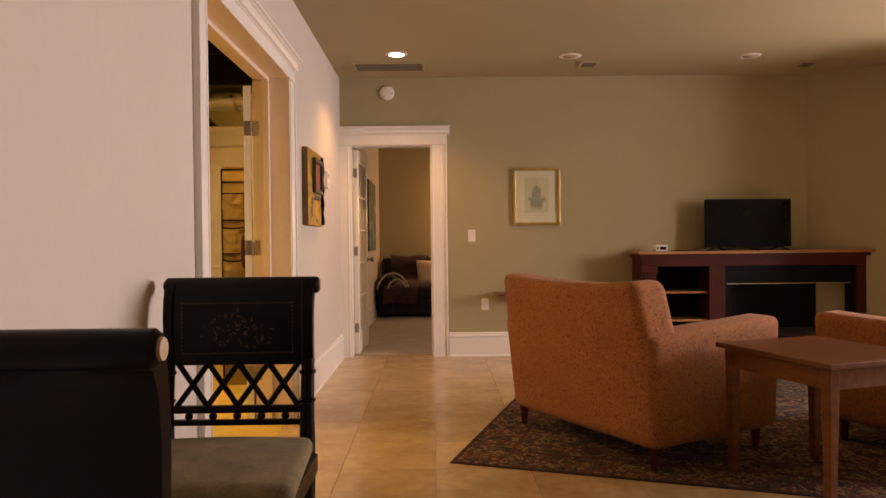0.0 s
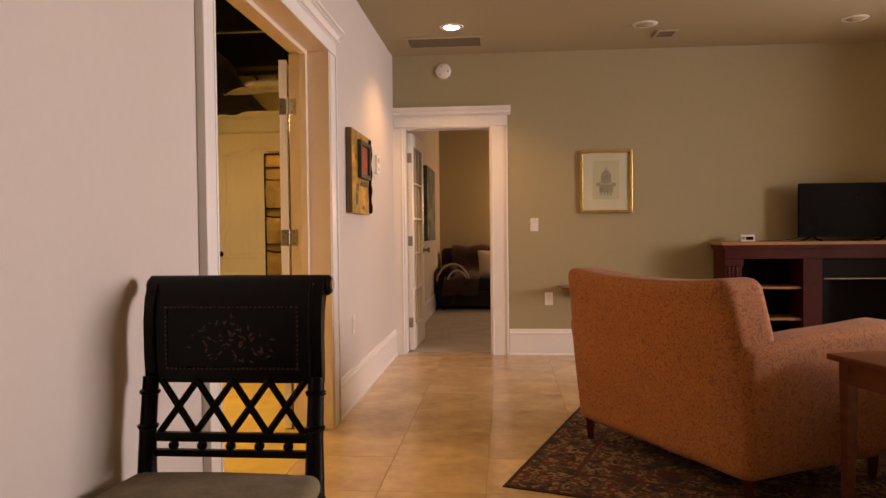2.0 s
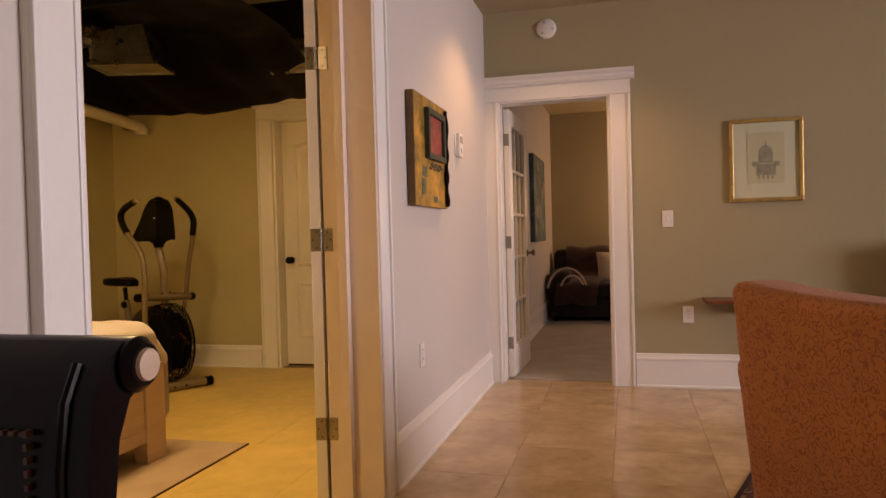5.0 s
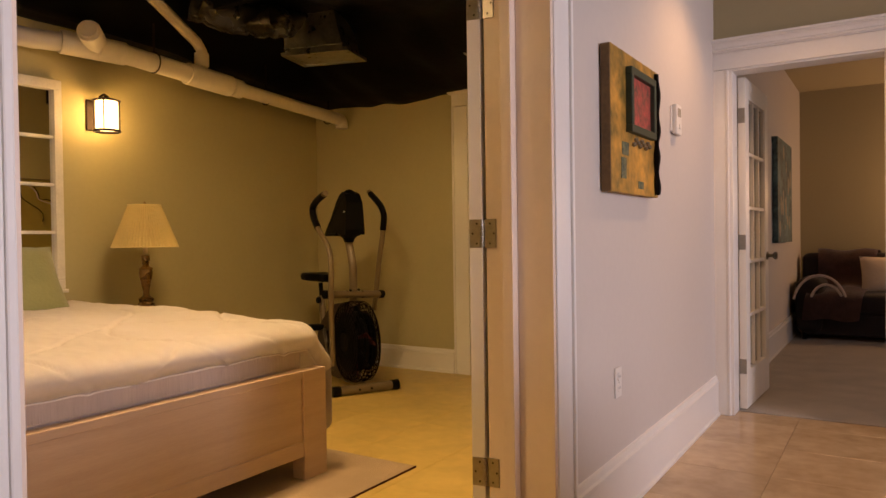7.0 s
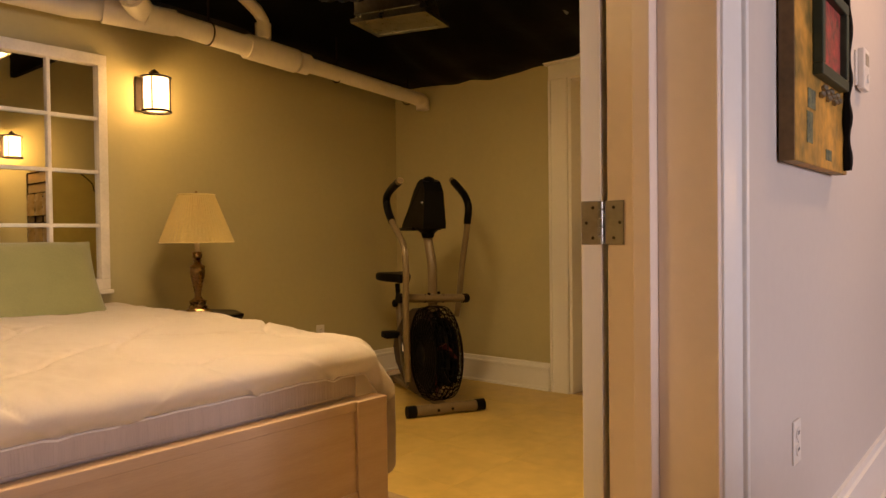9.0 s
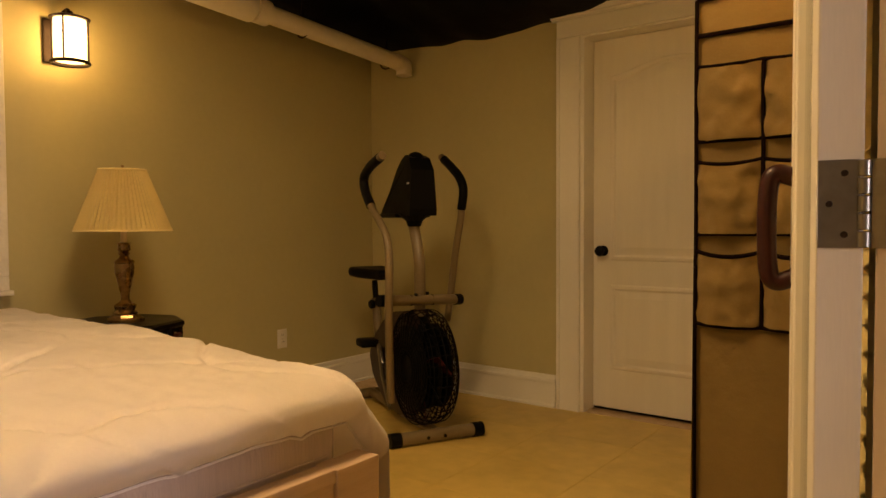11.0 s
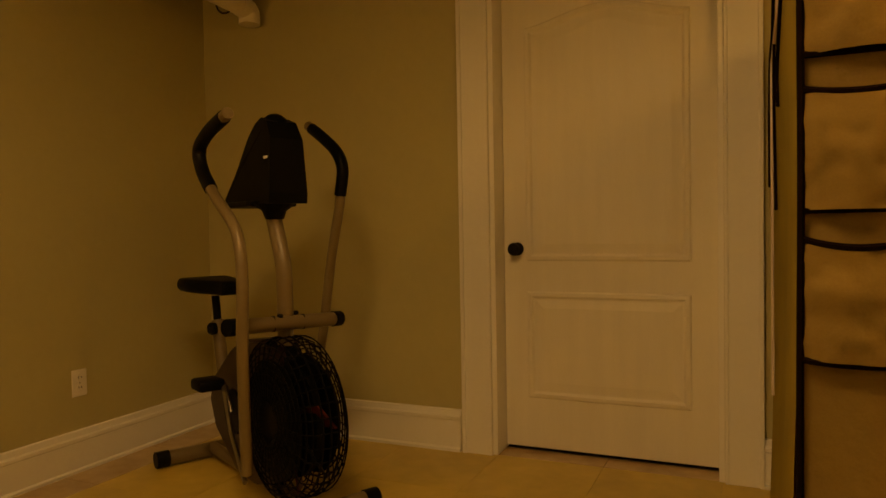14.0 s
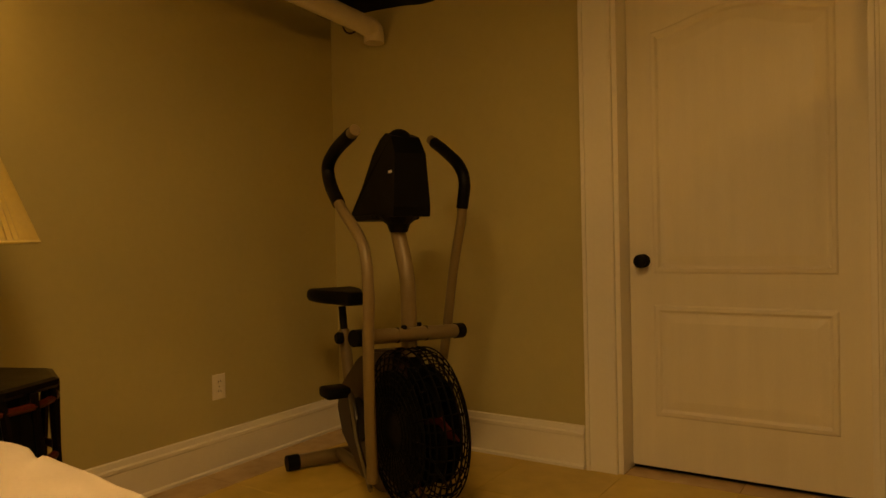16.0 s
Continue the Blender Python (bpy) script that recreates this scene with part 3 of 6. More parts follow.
TOP = 1.003
tv = thing("television", "black flat-screen television standing on the mantel", "television", pose(3.868, 6.60, TOP))
part("screen", B(-0.395, 0.395, -0.016, -0.010, 0.045, 0.474, bevel=0.002), BLACKGLOSS, tv)
part("bezel", boxes([(-0.405, 0.405, -0.014, 0.02, 0.469, 0.484), (-0.405, 0.405, -0.014, 0.02, 0.032, 0.05), (-0.405, -0.39, -0.014, 0.02, 0.045, 0.474), (0.39, 0.405, -0.014, 0.02, 0.045, 0.474)], 0.002), BLACK, tv)
part("housing", B(-0.30, 0.30, 0.015, 0.06, 0.07, 0.36, bevel=0.012), BLACK, tv)
for x in (-0.30, 0.30):
    for s in (-1, 1):
        part("foot", sweep(bmesh.new(), [(x, 0, 0.045), (x + s * 0.03, -0.05 * s, 0.012), (x + s * 0.045, -0.09 * s, 0.006)], 0.007, 8), BLACK, tv)
box_ob = thing("streaming_box", "small black streaming box lying on the mantel", "electronics", pose(3.88, 6.48, TOP))
part("case", B(-0.035, 0.035, -0.035, 0.035, 0, 0.014, bevel=0.005), BLACK, box_ob, "black plastic case")
part("lens", B(-0.02, 0.02, -0.0365, -0.035, 0.003, 0.009), BLACKGLOSS, box_ob)
clock = thing("clock_radio", "small white clock radio on the mantel", "clock", pose(3.045, 6.62, TOP))
part("case", B(-0.06, 0.06, -0.03, 0.03, 0, 0.06, bevel=0.008), WHITEPLASTIC, clock)
part("display", B(-0.015, 0.045, -0.0325, -0.030, 0.015, 0.042), BLACKGLOSS, clock)
part("knob", lathe(bmesh.new(), [(0.012, 0), (0.012, 0.006)], 16, m=pose(-0.035, -0.030, 0.03, 90)), STEEL, clock)
cable = thing("power_cable", "thin dark cable lying behind the television", "cable")
part("cord", sweep(bmesh.new(), curve_points([(3.15, 6.64, TOP + 0.004), (3.29, 6.66, TOP + 0.004), (3.43, 6.65, TOP + 0.02), (3.58, 6.65, TOP + 0.07)]), 0.003, 6), BLACK, cable)

# framed print on the end wall
print_ob = thing("framed_print", "gilt-framed drawing of a domed building with cream mat", "picture", pose(1.894, 6.78, 1.541))
W2, H2 = 0.228, 0.276
part("backing", B(-W2 + 0.01, W2 - 0.01, -0.012, -0.003, -H2 + 0.01, H2 - 0.01), PAPER, print_ob)
for r in ((-W2, W2, H2 - 0.026, H2), (-W2, W2, -H2, -H2 + 0.026), (-W2, -W2 + 0.026, -H2 + 0.026, H2 - 0.026), (W2 - 0.026, W2, -H2 + 0.026, H2 - 0.026)):
    part("frame_bar", B(r[0], r[1], -0.028, -0.002, r[2], r[3], bevel=0.005), GOLD, print_ob, "gilt moulding")
SKETCH = material("grey_pencil_wash", (0.36, 0.32, 0.24), 0.9, vary=0.25, scale=30, fine=150)
SKETCHPAPER = material("ochre_drawing_paper", (0.64, 0.55, 0.37), 0.9, vary=0.06, scale=8, fine=90)
drawing = part("drawing", B(-0.115, 0.115, -0.0145, -0.012, -0.155, 0.185), SKETCHPAPER, print_ob)
part("dome", lathe(bmesh.new(), [(0.045, 0), (0.044, 0.02), (0.036, 0.045), (0.022, 0.062), (0.006, 0.070), (0.004, 0.10)], 16, m=Matrix.Translation((0, -0.0148, 0.03)) @ Matrix.Diagonal((1, 0.02, 1, 1))), SKETCH, drawing)
part("facade", boxes([(-0.045, 0.045, -0.0162, -0.0145, -0.02, 0.03), (-0.085, -0.05, -0.016, -0.0145, -0.04, -0.01), (0.05, 0.085, -0.016, -0.0145, -0.04, -0.01), (-0.06, 0.06, -0.0164, -0.0145, -0.10, -0.025)]
                     + [(-0.05 + 0.028 * k, -0.038 + 0.028 * k, -0.0168, -0.0145, -0.125, -0.10) for k in range(4)]), SKETCH, drawing)
glz = part("glazing", B(-W2 + 0.026, W2 - 0.026, -0.0205, -0.019, -H2 + 0.026, H2 - 0.026), GLASS, print_ob)
glz.visible_shadow = False


def wall_plate(name, label, category, m, kind):
    """A plate 7 x 11.5 cm: local x across, y out of the wall, z up."""
    t = thing(name, label, category, m)
    part("plate", B(-0.036, 0.036, 0, 0.006, -0.058, 0.058, bevel=0.003), WHITEPLASTIC, t)
    if kind == "outlet":
        for z in (-0.022, 0.022):
            s = part("socket", lathe(bmesh.new(), [(0.017, 0), (0.017, 0.0025)], 20, m=pose(0, 0.006, z, -90)), WHITEPLASTIC, t)
            part("slot", boxes([(-0.008, -0.0055, 0.0078, 0.0092, z - 0.002, z + 0.007), (0.0055, 0.008, 0.0078, 0.0092, z - 0.002, z + 0.007)]), BLACK, s)
    else:
        part("rocker", B(-0.006, 0.006, 0.005, 0.013, -0.012, 0.012, bevel=0.002), WHITEPLASTIC, t)
    part("screw", lathe(bmesh.new(), [(0.003, 0), (0.003, 0.0015)], 10, m=pose(0, 0.0055, 0 if kind == "outlet" else 0.03, -90)), STEEL, t)
    return t


wall_plate("light_switch", "white light switch plate on the greige wall", "switch", pose(1.263, 6.78, 1.168, 0, 0, 180), "switch")
wall_plate("wall_outlet", "white power outlet low on the greige wall", "outlet", pose(1.387, 6.78, 0.506, 0, 0, 180), "outlet")
wall_plate("wall_outlet", "white power outlet on the partition wall", "outlet", pose(0, 4.98, 0.511, 0, 0, -90), "outlet")
wall_plate("wall_outlet", "white power outlet low on the bedroom wall", "outlet", pose(-3.50, 6.30, 0.378, 0, 0, -90), "outlet")

ledge = thing("wall_ledge", "small wooden ledge fixed to the greige wall", "shelf", pose(1.72, 6.78, 0.625))
part("board", B(-0.24, 0.24, -0.26, 0.0, -0.02, 0.0, bevel=0.004), CHERRY, ledge)
part("bracket", prism(bmesh.new(), [(-0.2, -0.02), (0.0, -0.02), (0.0, -0.12)], -0.012, 0.012, "x"), CHERRY, ledge)

smoke = thing("smoke_detector", "round white smoke detector high on the wall", "smoke detector", pose(0.461, 6.78, 2.553, 90))
part("body", lathe(bmesh.new(), [(0.070, 0), (0.070, 0.010), (0.064, 0.018), (0.05, 0.023), (0.0, 0.024)], 32), WHITEPLASTIC, smoke, smooth=True)
part("grille", lathe(bmesh.new(), [(0.03, 0.022), (0.028, 0.026), (0.0, 0.027)], 24), WHITEPLASTIC, smoke)
for a in (20, 140, 260):
    part("vent_slot", B(-0.003, 0.003, 0.038, 0.05, 0.020, 0.0245), BLACK, smoke).matrix_local = pose(0, 0, 0.002, 0, 0, a)

thermo = thing("thermostat", "white wall thermostat beside the painting", "thermostat", pose(0, 5.84, 1.64, 0, 0, -90))
part("base", B(-0.062, 0.062, 0, 0.008, -0.062, 0.062, bevel=0.003), WHITEPLASTIC, thermo)
part("case", B(-0.048, 0.048, 0.006, 0.03, -0.075, 0.07, bevel=0.006), WHITEPLASTIC, thermo)
part("window", B(-0.03, 0.03, 0.0295, 0.0315, 0.01, 0.05), SKETCH, thermo)
part("dial", lathe(bmesh.new(), [(0.015, 0), (0.014, 0.006)], 20, m=pose(0, 0.03, -0.035, -90)), WHITEPLASTIC, thermo)

# ceiling fittings
CAN = glow("lit_lamp_face", (1.0, 0.80, 0.55), 14)
for k, (x, y) in enumerate(((0.60, 5.93), (2.09, 6.03), (3.66, 6.07))):
    t = thing("recessed_downlight", "lit recessed ceiling downlight with white ring" if k == 0 else "unlit recessed ceiling downlight with white ring", "downlight", pose(x, y, H), group="recessed downlights")
    part("trim_ring", lathe(bmesh.new(), [(0.062, 0.0), (0.066, -0.006), (0.092, -0.004), (0.095, 0.0)], 36), TRIM, t, smooth=True)
    part("lamp_face", lathe(bmesh.new(), [(0.062, -0.001), (0.05, -0.010), (0.02, -0.016), (0.0, -0.017)], 32), CAN if k == 0 else CEIL, t, smooth=True)


VENTGREY = material("grey_vent_paint", (0.14, 0.115, 0.075), 0.6, vary=0.1, scale=10, fine=60)


def register(name, m, w, d, slats, label):
    t = thing(name, label, "air vent", m)
    for r in ((0, w, 0, 0.022), (0, w, d - 0.022, d), (0, 0.022, 0.022, d - 0.022), (w - 0.022, w, 0.022, d - 0.022)):
        part("frame_bar", B(*r, -0.012, 0.0, bevel=0.003), CEIL, t)
    grey = VENTGREY
    part("shadow_box", B(0.02, w - 0.02, 0.02, d - 0.02, -0.003, -0.001), BLACK, t)
    for k in range(slats):
        y = 0.03 + (d - 0.06) * k / (slats - 1)
        bm = bmesh.new()
        prism(bm, [(y - 0.009, -0.003), (y + 0.005, -0.011), (y + 0.007, -0.010), (y - 0.007, -0.002)], 0.02, w - 0.02, "x")
        part("slat", bm, grey, t)
    return t


register("return_air_grille", pose(0.19, 6.19, H), 0.64, 0.30, 7, "white slatted return air grille in the ceiling")
register("ceiling_register", pose(2.22, 6.20, H), 0.17, 0.20, 5, "small ceiling air register with slats")
register("ceiling_register", pose(4.22, 6.26, H), 0.17, 0.20, 5, "small ceiling air register with slats")

# painted wood panel on the partition wall
PAINTED = material("yellow_green_painted_wood", (0.48, 0.24, 0.03), 0.55, vary=0.45, scale=8, fine=26, bump=0.3, bump_scale=24, tint=(0.09, 0.11, 0.02))
GREENFRAME = material("dark_green_frame_paint", (0.035, 0.05, 0.03), 0.5, vary=0.3, scale=12, fine=60)
REDPAINT = material("red_pink_daubs", (0.40, 0.06, 0.045), 0.6, vary=0.5, scale=19, fine=60, tint=(0.05, 0.09, 0.05), bump=0.2, bump_scale=60)
art = thing("painted_wood_panel", "yellow-green painted wood panel with small framed picture", "artwork", pose(0.0, 5.115, 1.51, 0, 0, -90))
part("plank", B(-0.305, 0.30, 0.006, 0.042, -0.27, 0.27, bevel=0.003), PAINTED, art)
fr = part("inner_frame", boxes([(-0.20, 0.13, 0.042, 0.068, 0.185, 0.215), (-0.20, 0.13, 0.042, 0.068, -0.035, -0.005), (-0.20, -0.17, 0.042, 0.068, -0.005, 0.185), (0.10, 0.13, 0.042, 0.068, -0.005, 0.185)], 0.003), GREENFRAME, art, "dark green frame")
part("picture", B(-0.17, 0.10, 0.042, 0.05, -0.005, 0.185), REDPAINT, fr, "red and pink floral picture")
part("branch", sweep(bmesh.new(), curve_points([(-0.262, 0.05, -0.26), (-0.25, 0.052, -0.1), (-0.268, 0.05, 0.05), (-0.255, 0.052, 0.255)]), [0.013 + 0.004 * math.sin(k) for k in range(25)], 8), BLACKWOOD, art, "dark twig")
bm = bmesh.new()
for k in range(9):
    bmesh.ops.create_icosphere(bm, subdivisions=1, radius=0.011, matrix=Matrix.Translation((-0.16 + 0.026 * k, 0.048, -0.065 + 0.012 * math.sin(2.1 * k))))
part("beads", bm, STEEL, art, "row of silver beads")
EDGEWOOD = material("dark_stained_edge", (0.13, 0.075, 0.025), 0.6, vary=0.4, scale=12, fine=60, bump=0.2, bump_scale=40)
TEALSCRAP = material("teal_paper_scrap", (0.15, 0.15, 0.07), 0.8, vary=0.5, scale=30, fine=120, tint=(0.05, 0.09, 0.08))
for x0, x1, z0, z1 in ((0.10, 0.18, -0.125, -0.075), (0.13, 0.19, -0.215, -0.135), (-0.09, -0.02, -0.245, -0.215)):
    part("paper_scrap", B(x0, x1, 0.0415, 0.0434, z0, z1), TEALSCRAP, art, "torn teal paper scrap")
part("plank_edge", B(0.300, 0.306, 0.006, 0.041, -0.268, 0.268, bevel=0.001), EDGEWOOD, art, "dark stained edge")


# ---------- dining chairs ----------
INLAY = material("faded_gold_inlay", (0.075, 0.030, 0.012), 0.5, vary=0.4, scale=18, fine=90)


def dining_chair(m):
    """Black chair with a rolled crest, painted panel and a lattice: seat towards -y, back at y = 0."""
    t = thing("dining_chair", "black lacquered dining chair with lattice back and olive seat", "chair", m, group="black dining chairs")
    # crest panel with a rolled top
    prof = [(0.0, 0.722), (-0.006, 0.80), (-0.006, 0.88), (0.004, 0.94), (0.02, 0.972), (0.045, 0.990), (0.07, 0.985), (0.082, 0.965), (0.07, 0.945), (0.052, 0.935), (0.036, 0.90), (0.028, 0.84), (0.028, 0.722)]
    bm = prism(bmesh.new(), [(a + 0.045, b) for a, b in prof], -0.228, 0.228, "x")
    crest = part("crest_panel", bm, BLACKWOOD, t, smooth=True)
    part("roll", sweep(bmesh.new(), [(-0.241, 0.105, 0.966), (-0.233, 0.105, 0.966), (0.233, 0.105, 0.966), (0.241, 0.105, 0.966)], [0.020, 0.027, 0.027, 0.020], 20), BLACKWOOD, crest, smooth=True)
    # A disc paler than the black roll closes each end.
    for x in (-0.245, 0.245):
        part("end_cap", lathe(bmesh.new(), [(0.016, 0), (0.015, 0.004), (0.0, 0.006)], 20, m=pose(x - (0.004 if x > 0 else -0.004), 0.105, 0.966, 0, 90 if x > 0 else -90)), PALEWOOD, crest, "pale roundel")
    for x in (-0.200, 0.200):
        part("crest_bead", sweep(bmesh.new(), [(x, 0.044, 0.726), (x, 0.038, 0.80), (x, 0.038, 0.88), (x, 0.047, 0.94), (x, 0.064, 0.973)], 0.005, 8), BLACKWOOD, crest, smooth=True)
    bm = bmesh.new()
    for k in range(30):
        x = -0.165 + 0.33 * k / 29
        for z in (0.76, 0.915):
            box(bm, x - 0.003, x + 0.003, 0.034, 0.042, z - 0.002, z + 0.002)
    for k in range(14):
        z = 0.76 + 0.155 * k / 13
        for x in (-0.168, 0.168):
            box(bm, x - 0.002, x + 0.002, 0.034, 0.042, z - 0.003, z + 0.003)
    part("dotted_border", bm, INLAY, crest)
    bm = bmesh.new()
    rnd = random.Random(4)
    for k in range(70):
        a, r = rnd.uniform(0, math.tau), rnd.uniform(0, 1) ** 0.6
        x, z = 0.11 * r * math.cos(a) * (1.1 - 0.6 * max(0, math.sin(a))), 0.83 + 0.068 * r * math.sin(a)
        s = rnd.uniform(0.003, 0.009)
        mm = Matrix.Translation((x, 0.0385, z)) @ Matrix.Rotation(rnd.uniform(0, 3), 4, "Y") @ Matrix.Diagonal((s, 0.0012, s * 0.35, 1))
        bmesh.ops.create_icosphere(bm, subdivisions=1, radius=1, matrix=mm)
    part("floral_motif", bm, INLAY, crest, "faded gold flower painting")
    # posts and rings
    for x in (-0.213, 0.213):
        post = part("back_post", sweep(bmesh.new(), [(x, -0.05, 0.0), (x, -0.01, 0.16), (x, 0.01, 0.40), (x, 0.015, 0.5), (x, 0.022, 0.60), (x, 0.045, 0.738)], [0.018, 0.022, 0.025, 0.024, 0.021, 0.020], 12), BLACKWOOD, t, smooth=True)
        for z, y in ((0.70, 0.038), (0.615, 0.024)):
            part("ring", lathe(bmesh.new(), [(0.018, -0.008), (0.025, -0.004), (0.026, 0.003), (0.018, 0.008)], 16, x, y, z), BLACKWOOD, post, smooth=True)
    # lattice
    for k in range(4):
        x0 = -0.184 + 0.092 * k
        for a, b in ((x0, x0 + 0.092), (x0 + 0.092, x0)):
            part("lattice_bar", sweep(bmesh.new(), [(a, 0.029, 0.598), (b, 0.045, 0.728)], 0.0092, 8), BLACKWOOD, t)
    part("rail", B(-0.21, 0.21, 0.016, 0.036, 0.577, 0.600, bevel=0.003), BLACKWOOD, t)
    part("rail", B(-0.21, 0.21, 0.012, 0.030, 0.540, 0.558, bevel=0.003), BLACKWOOD, t)
    for k in range(5):
        part("baluster", lathe(bmesh.new(), [(0.006, 0), (0.012, 0.006), (0.013, 0.011), (0.012, 0.016), (0.006, 0.022)], 12, -0.146 + 0.073 * k, 0.022, 0.5565), BLACKWOOD, t, smooth=True)
    # seat
    bm = B(-0.235, 0.235, -0.45, 0.005, 0.452, 0.507, bevel=0.027, seg=4)
    bmesh.ops.subdivide_edges(bm, edges=[e for e in bm.edges if e.calc_length() > 0.1], cuts=5, use_grid_fill=True)
    for v in bm.verts:
        w = 1 + 0.12 * (-v.co.y / 0.45)
        v.co.x *= w
        if v.co.z > 0.475:
            v.co.z += 0.022 * (1 - (v.co.x / 0.27) ** 2) * (1 - ((v.co.y + 0.22) / 0.25) ** 2)
    part("seat_cushion", bm, SEATCLOTH, t, "olive suede seat pad", smooth=True)
    part("seat_frame", boxes([(-0.235, 0.235, -0.02, 0.0, 0.405, 0.462), (-0.26, 0.26, -0.45, -0.425, 0.405, 0.462), (-0.25, -0.228, -0.4245, -0.0205, 0.405, 0.462), (0.228, 0.25, -0.4245, -0.0205, 0.405, 0.462)], 0.003), BLACKWOOD, t)
    for x in (-0.24, 0.24):
        part("front_leg", lathe(bmesh.new(), [(0.014, 0), (0.02, 0.03), (0.016, 0.06), (0.024, 0.30), (0.018, 0.32), (0.026, 0.345), (0.026, 0.42)], 14, x, -0.43, 0), BLACKWOOD, t, smooth=True)
    return t


chair = dining_chair(pose(0.290, 2.137, 0) @ Matrix.Diagonal((1.03, 1, 1.014, 1)))
copy_thing(chair, pose(0.312, 0.97, 0, 0, 0, 180))


# ---------- further room ----------
def french_door(name, m, w, h, rows, cols, label, knob_side=1, shade=False):
    """Leaf along local x from the hinge, thickness along y, front face y = 0."""
    t = tagged(new(name), label, "door", kind="structure")
    t.matrix_world = m
    st, top, bot, th = 0.105, 0.12, 0.24, 0.044
    for x in (0, w - st):
        bm = B(x, x + st, 0, th, 0.012, h, bevel=0.002)
        part("stile", bm, DOORPAINT, t)
    part("top_rail", B(st, w - st, 0.0, th, h - top, h, bevel=0.002), DOORPAINT, t)
    part("bottom_rail", B(st, w - st, 0.0, th, 0.012, bot, bevel=0.002), DOORPAINT, t)
    gw, gh = (w - 2 * st) / cols, (h - top - bot) / rows
    for k in range(1, cols):
        part("muntin", B(st + gw * k - 0.011, st + gw * k + 0.011, 0.006, th - 0.006, bot, h - top, bevel=0.004), DOORPAINT, t)
    for k in range(1, rows):
        part("muntin", B(st, w - st, 0.0065, th - 0.0065, bot + gh * k - 0.011, bot + gh * k + 0.011, bevel=0.004), DOORPAINT, t)
    for i in range(cols):
        for j in range(rows):
            pane = part("pane", B(st + gw * i + 0.009, st + gw * (i + 1) - 0.009, th / 2 - 0.002, th / 2 + 0.002, bot + gh * j + 0.009, bot + gh * (j + 1) - 0.009), GLASS, t)
            pane.visible_shadow = False
    for e in ((st, st + 0.012, bot, h - top), (w - st - 0.012, w - st, bot, h - top)):
        part("glass_bead", B(e[0], e[1], 0.004, th - 0.004, e[2], e[3], bevel=0.004), DOORPAINT, t)
    return t


far_door = french_door("door_2", pose(0.148, 6.935, 0, 0, 0, 88), 0.72, 2.03, 5, 3, "white french door with glass panes standing open")
for z in (0.27, 1.03, 1.80):
    part("hinge", boxes([(-0.004, 0.0, 0.002, 0.042, z - 0.045, z + 0.045)]) , STEEL, far_door, "steel hinge leaf")
for s in (1,):
    kn = part("door_handle", lathe(bmesh.new(), [(0.028, 0), (0.028, 0.008), (0.012, 0.014), (0.011, 0.035), (0.024, 0.045), (0.028, 0.058), (0.020, 0.068), (0, 0.070)], 20, m=pose(0.665, 0.0, 0.93, 90)), STEEL, far_door, "steel door knob", smooth=True)

TEAL = material("teal_black_canvas_paint", (0.10, 0.17, 0.17), 0.6, vary=0.6, scale=5, fine=26, tint=(0.012, 0.014, 0.02), bump=0.1, bump_scale=40)
far_art = thing("canvas_painting", "dark teal abstract canvas on the far wall", "artwork", pose(0, 9.65, 1.47, 0, 0, -90))
part("canvas", B(-0.50, 0.50, 0.004, 0.05, -0.47, 0.47, bevel=0.004), TEAL, far_art)
rnd = random.Random(7)
for k in range(16):
    x, z, r = rnd.uniform(-0.4, 0.4), rnd.uniform(-0.38, 0.4), rnd.uniform(0.02, 0.07)
    bm = bmesh.new()
    bmesh.ops.create_icosphere(bm, subdivisions=2, radius=1, matrix=Matrix.Translation((x, 0.0505, z)) @ Matrix.Diagonal((r, 0.002, r * rnd.uniform(0.8, 2.2), 1)))
    part("daub", bm, SKETCH, far_art, "pale paint daub")
part("stretcher", boxes([(-0.50, 0.50, 0.0, 0.004, 0.42, 0.47), (-0.50, 0.50, 0.0, 0.004, -0.47, -0.42)]), BLACK, far_art)

fs = thing("sofa", "dark brown sofa draped with a striped throw", "sofa", pose(0.05, 10.30, 0.004))
part("backrest", padded(0.0, 1.45, 0.72, 1.0, 0.06, 0.86, 0.07, 6), DARKCLOTH, fs, smooth=True)
for x in (0.0, 1.19):
    part("arm", padded(x, x + 0.26, 0.0, 0.80, 0.06, 0.62, 0.09, 6), DARKCLOTH, fs, smooth=True)
part("seat_cushion", padded(0.25, 1.20, 0.02, 0.75, 0.26, 0.46, 0.06, 6, 0.02), DARKCLOTH, fs, smooth=True)
part("seat_base", B(0.05, 1.40, 0.05, 0.95, 0.05, 0.27, bevel=0.02), DARKCLOTH, fs)
for x in (0.08, 1.36):
    for y in (0.08, 0.9):
        part("leg", lathe(bmesh.new(), [(0.02, 0), (0.028, 0.06)], 12, x, y, 0), BLACKWOOD, fs)
THROW = material("brown_throw_cloth", (0.10, 0.05, 0.04), 0.9, vary=0.4, scale=9, fine=90, bump=0.4, bump_scale=60, sheen=0.3)
STRIPE = material("pale_throw_stripe", (0.52, 0.42, 0.36), 0.9, vary=0.1, scale=20, fine=120)
throw = thing("throw_blanket", "brown throw with pale curved stripes over the sofa", "blanket")
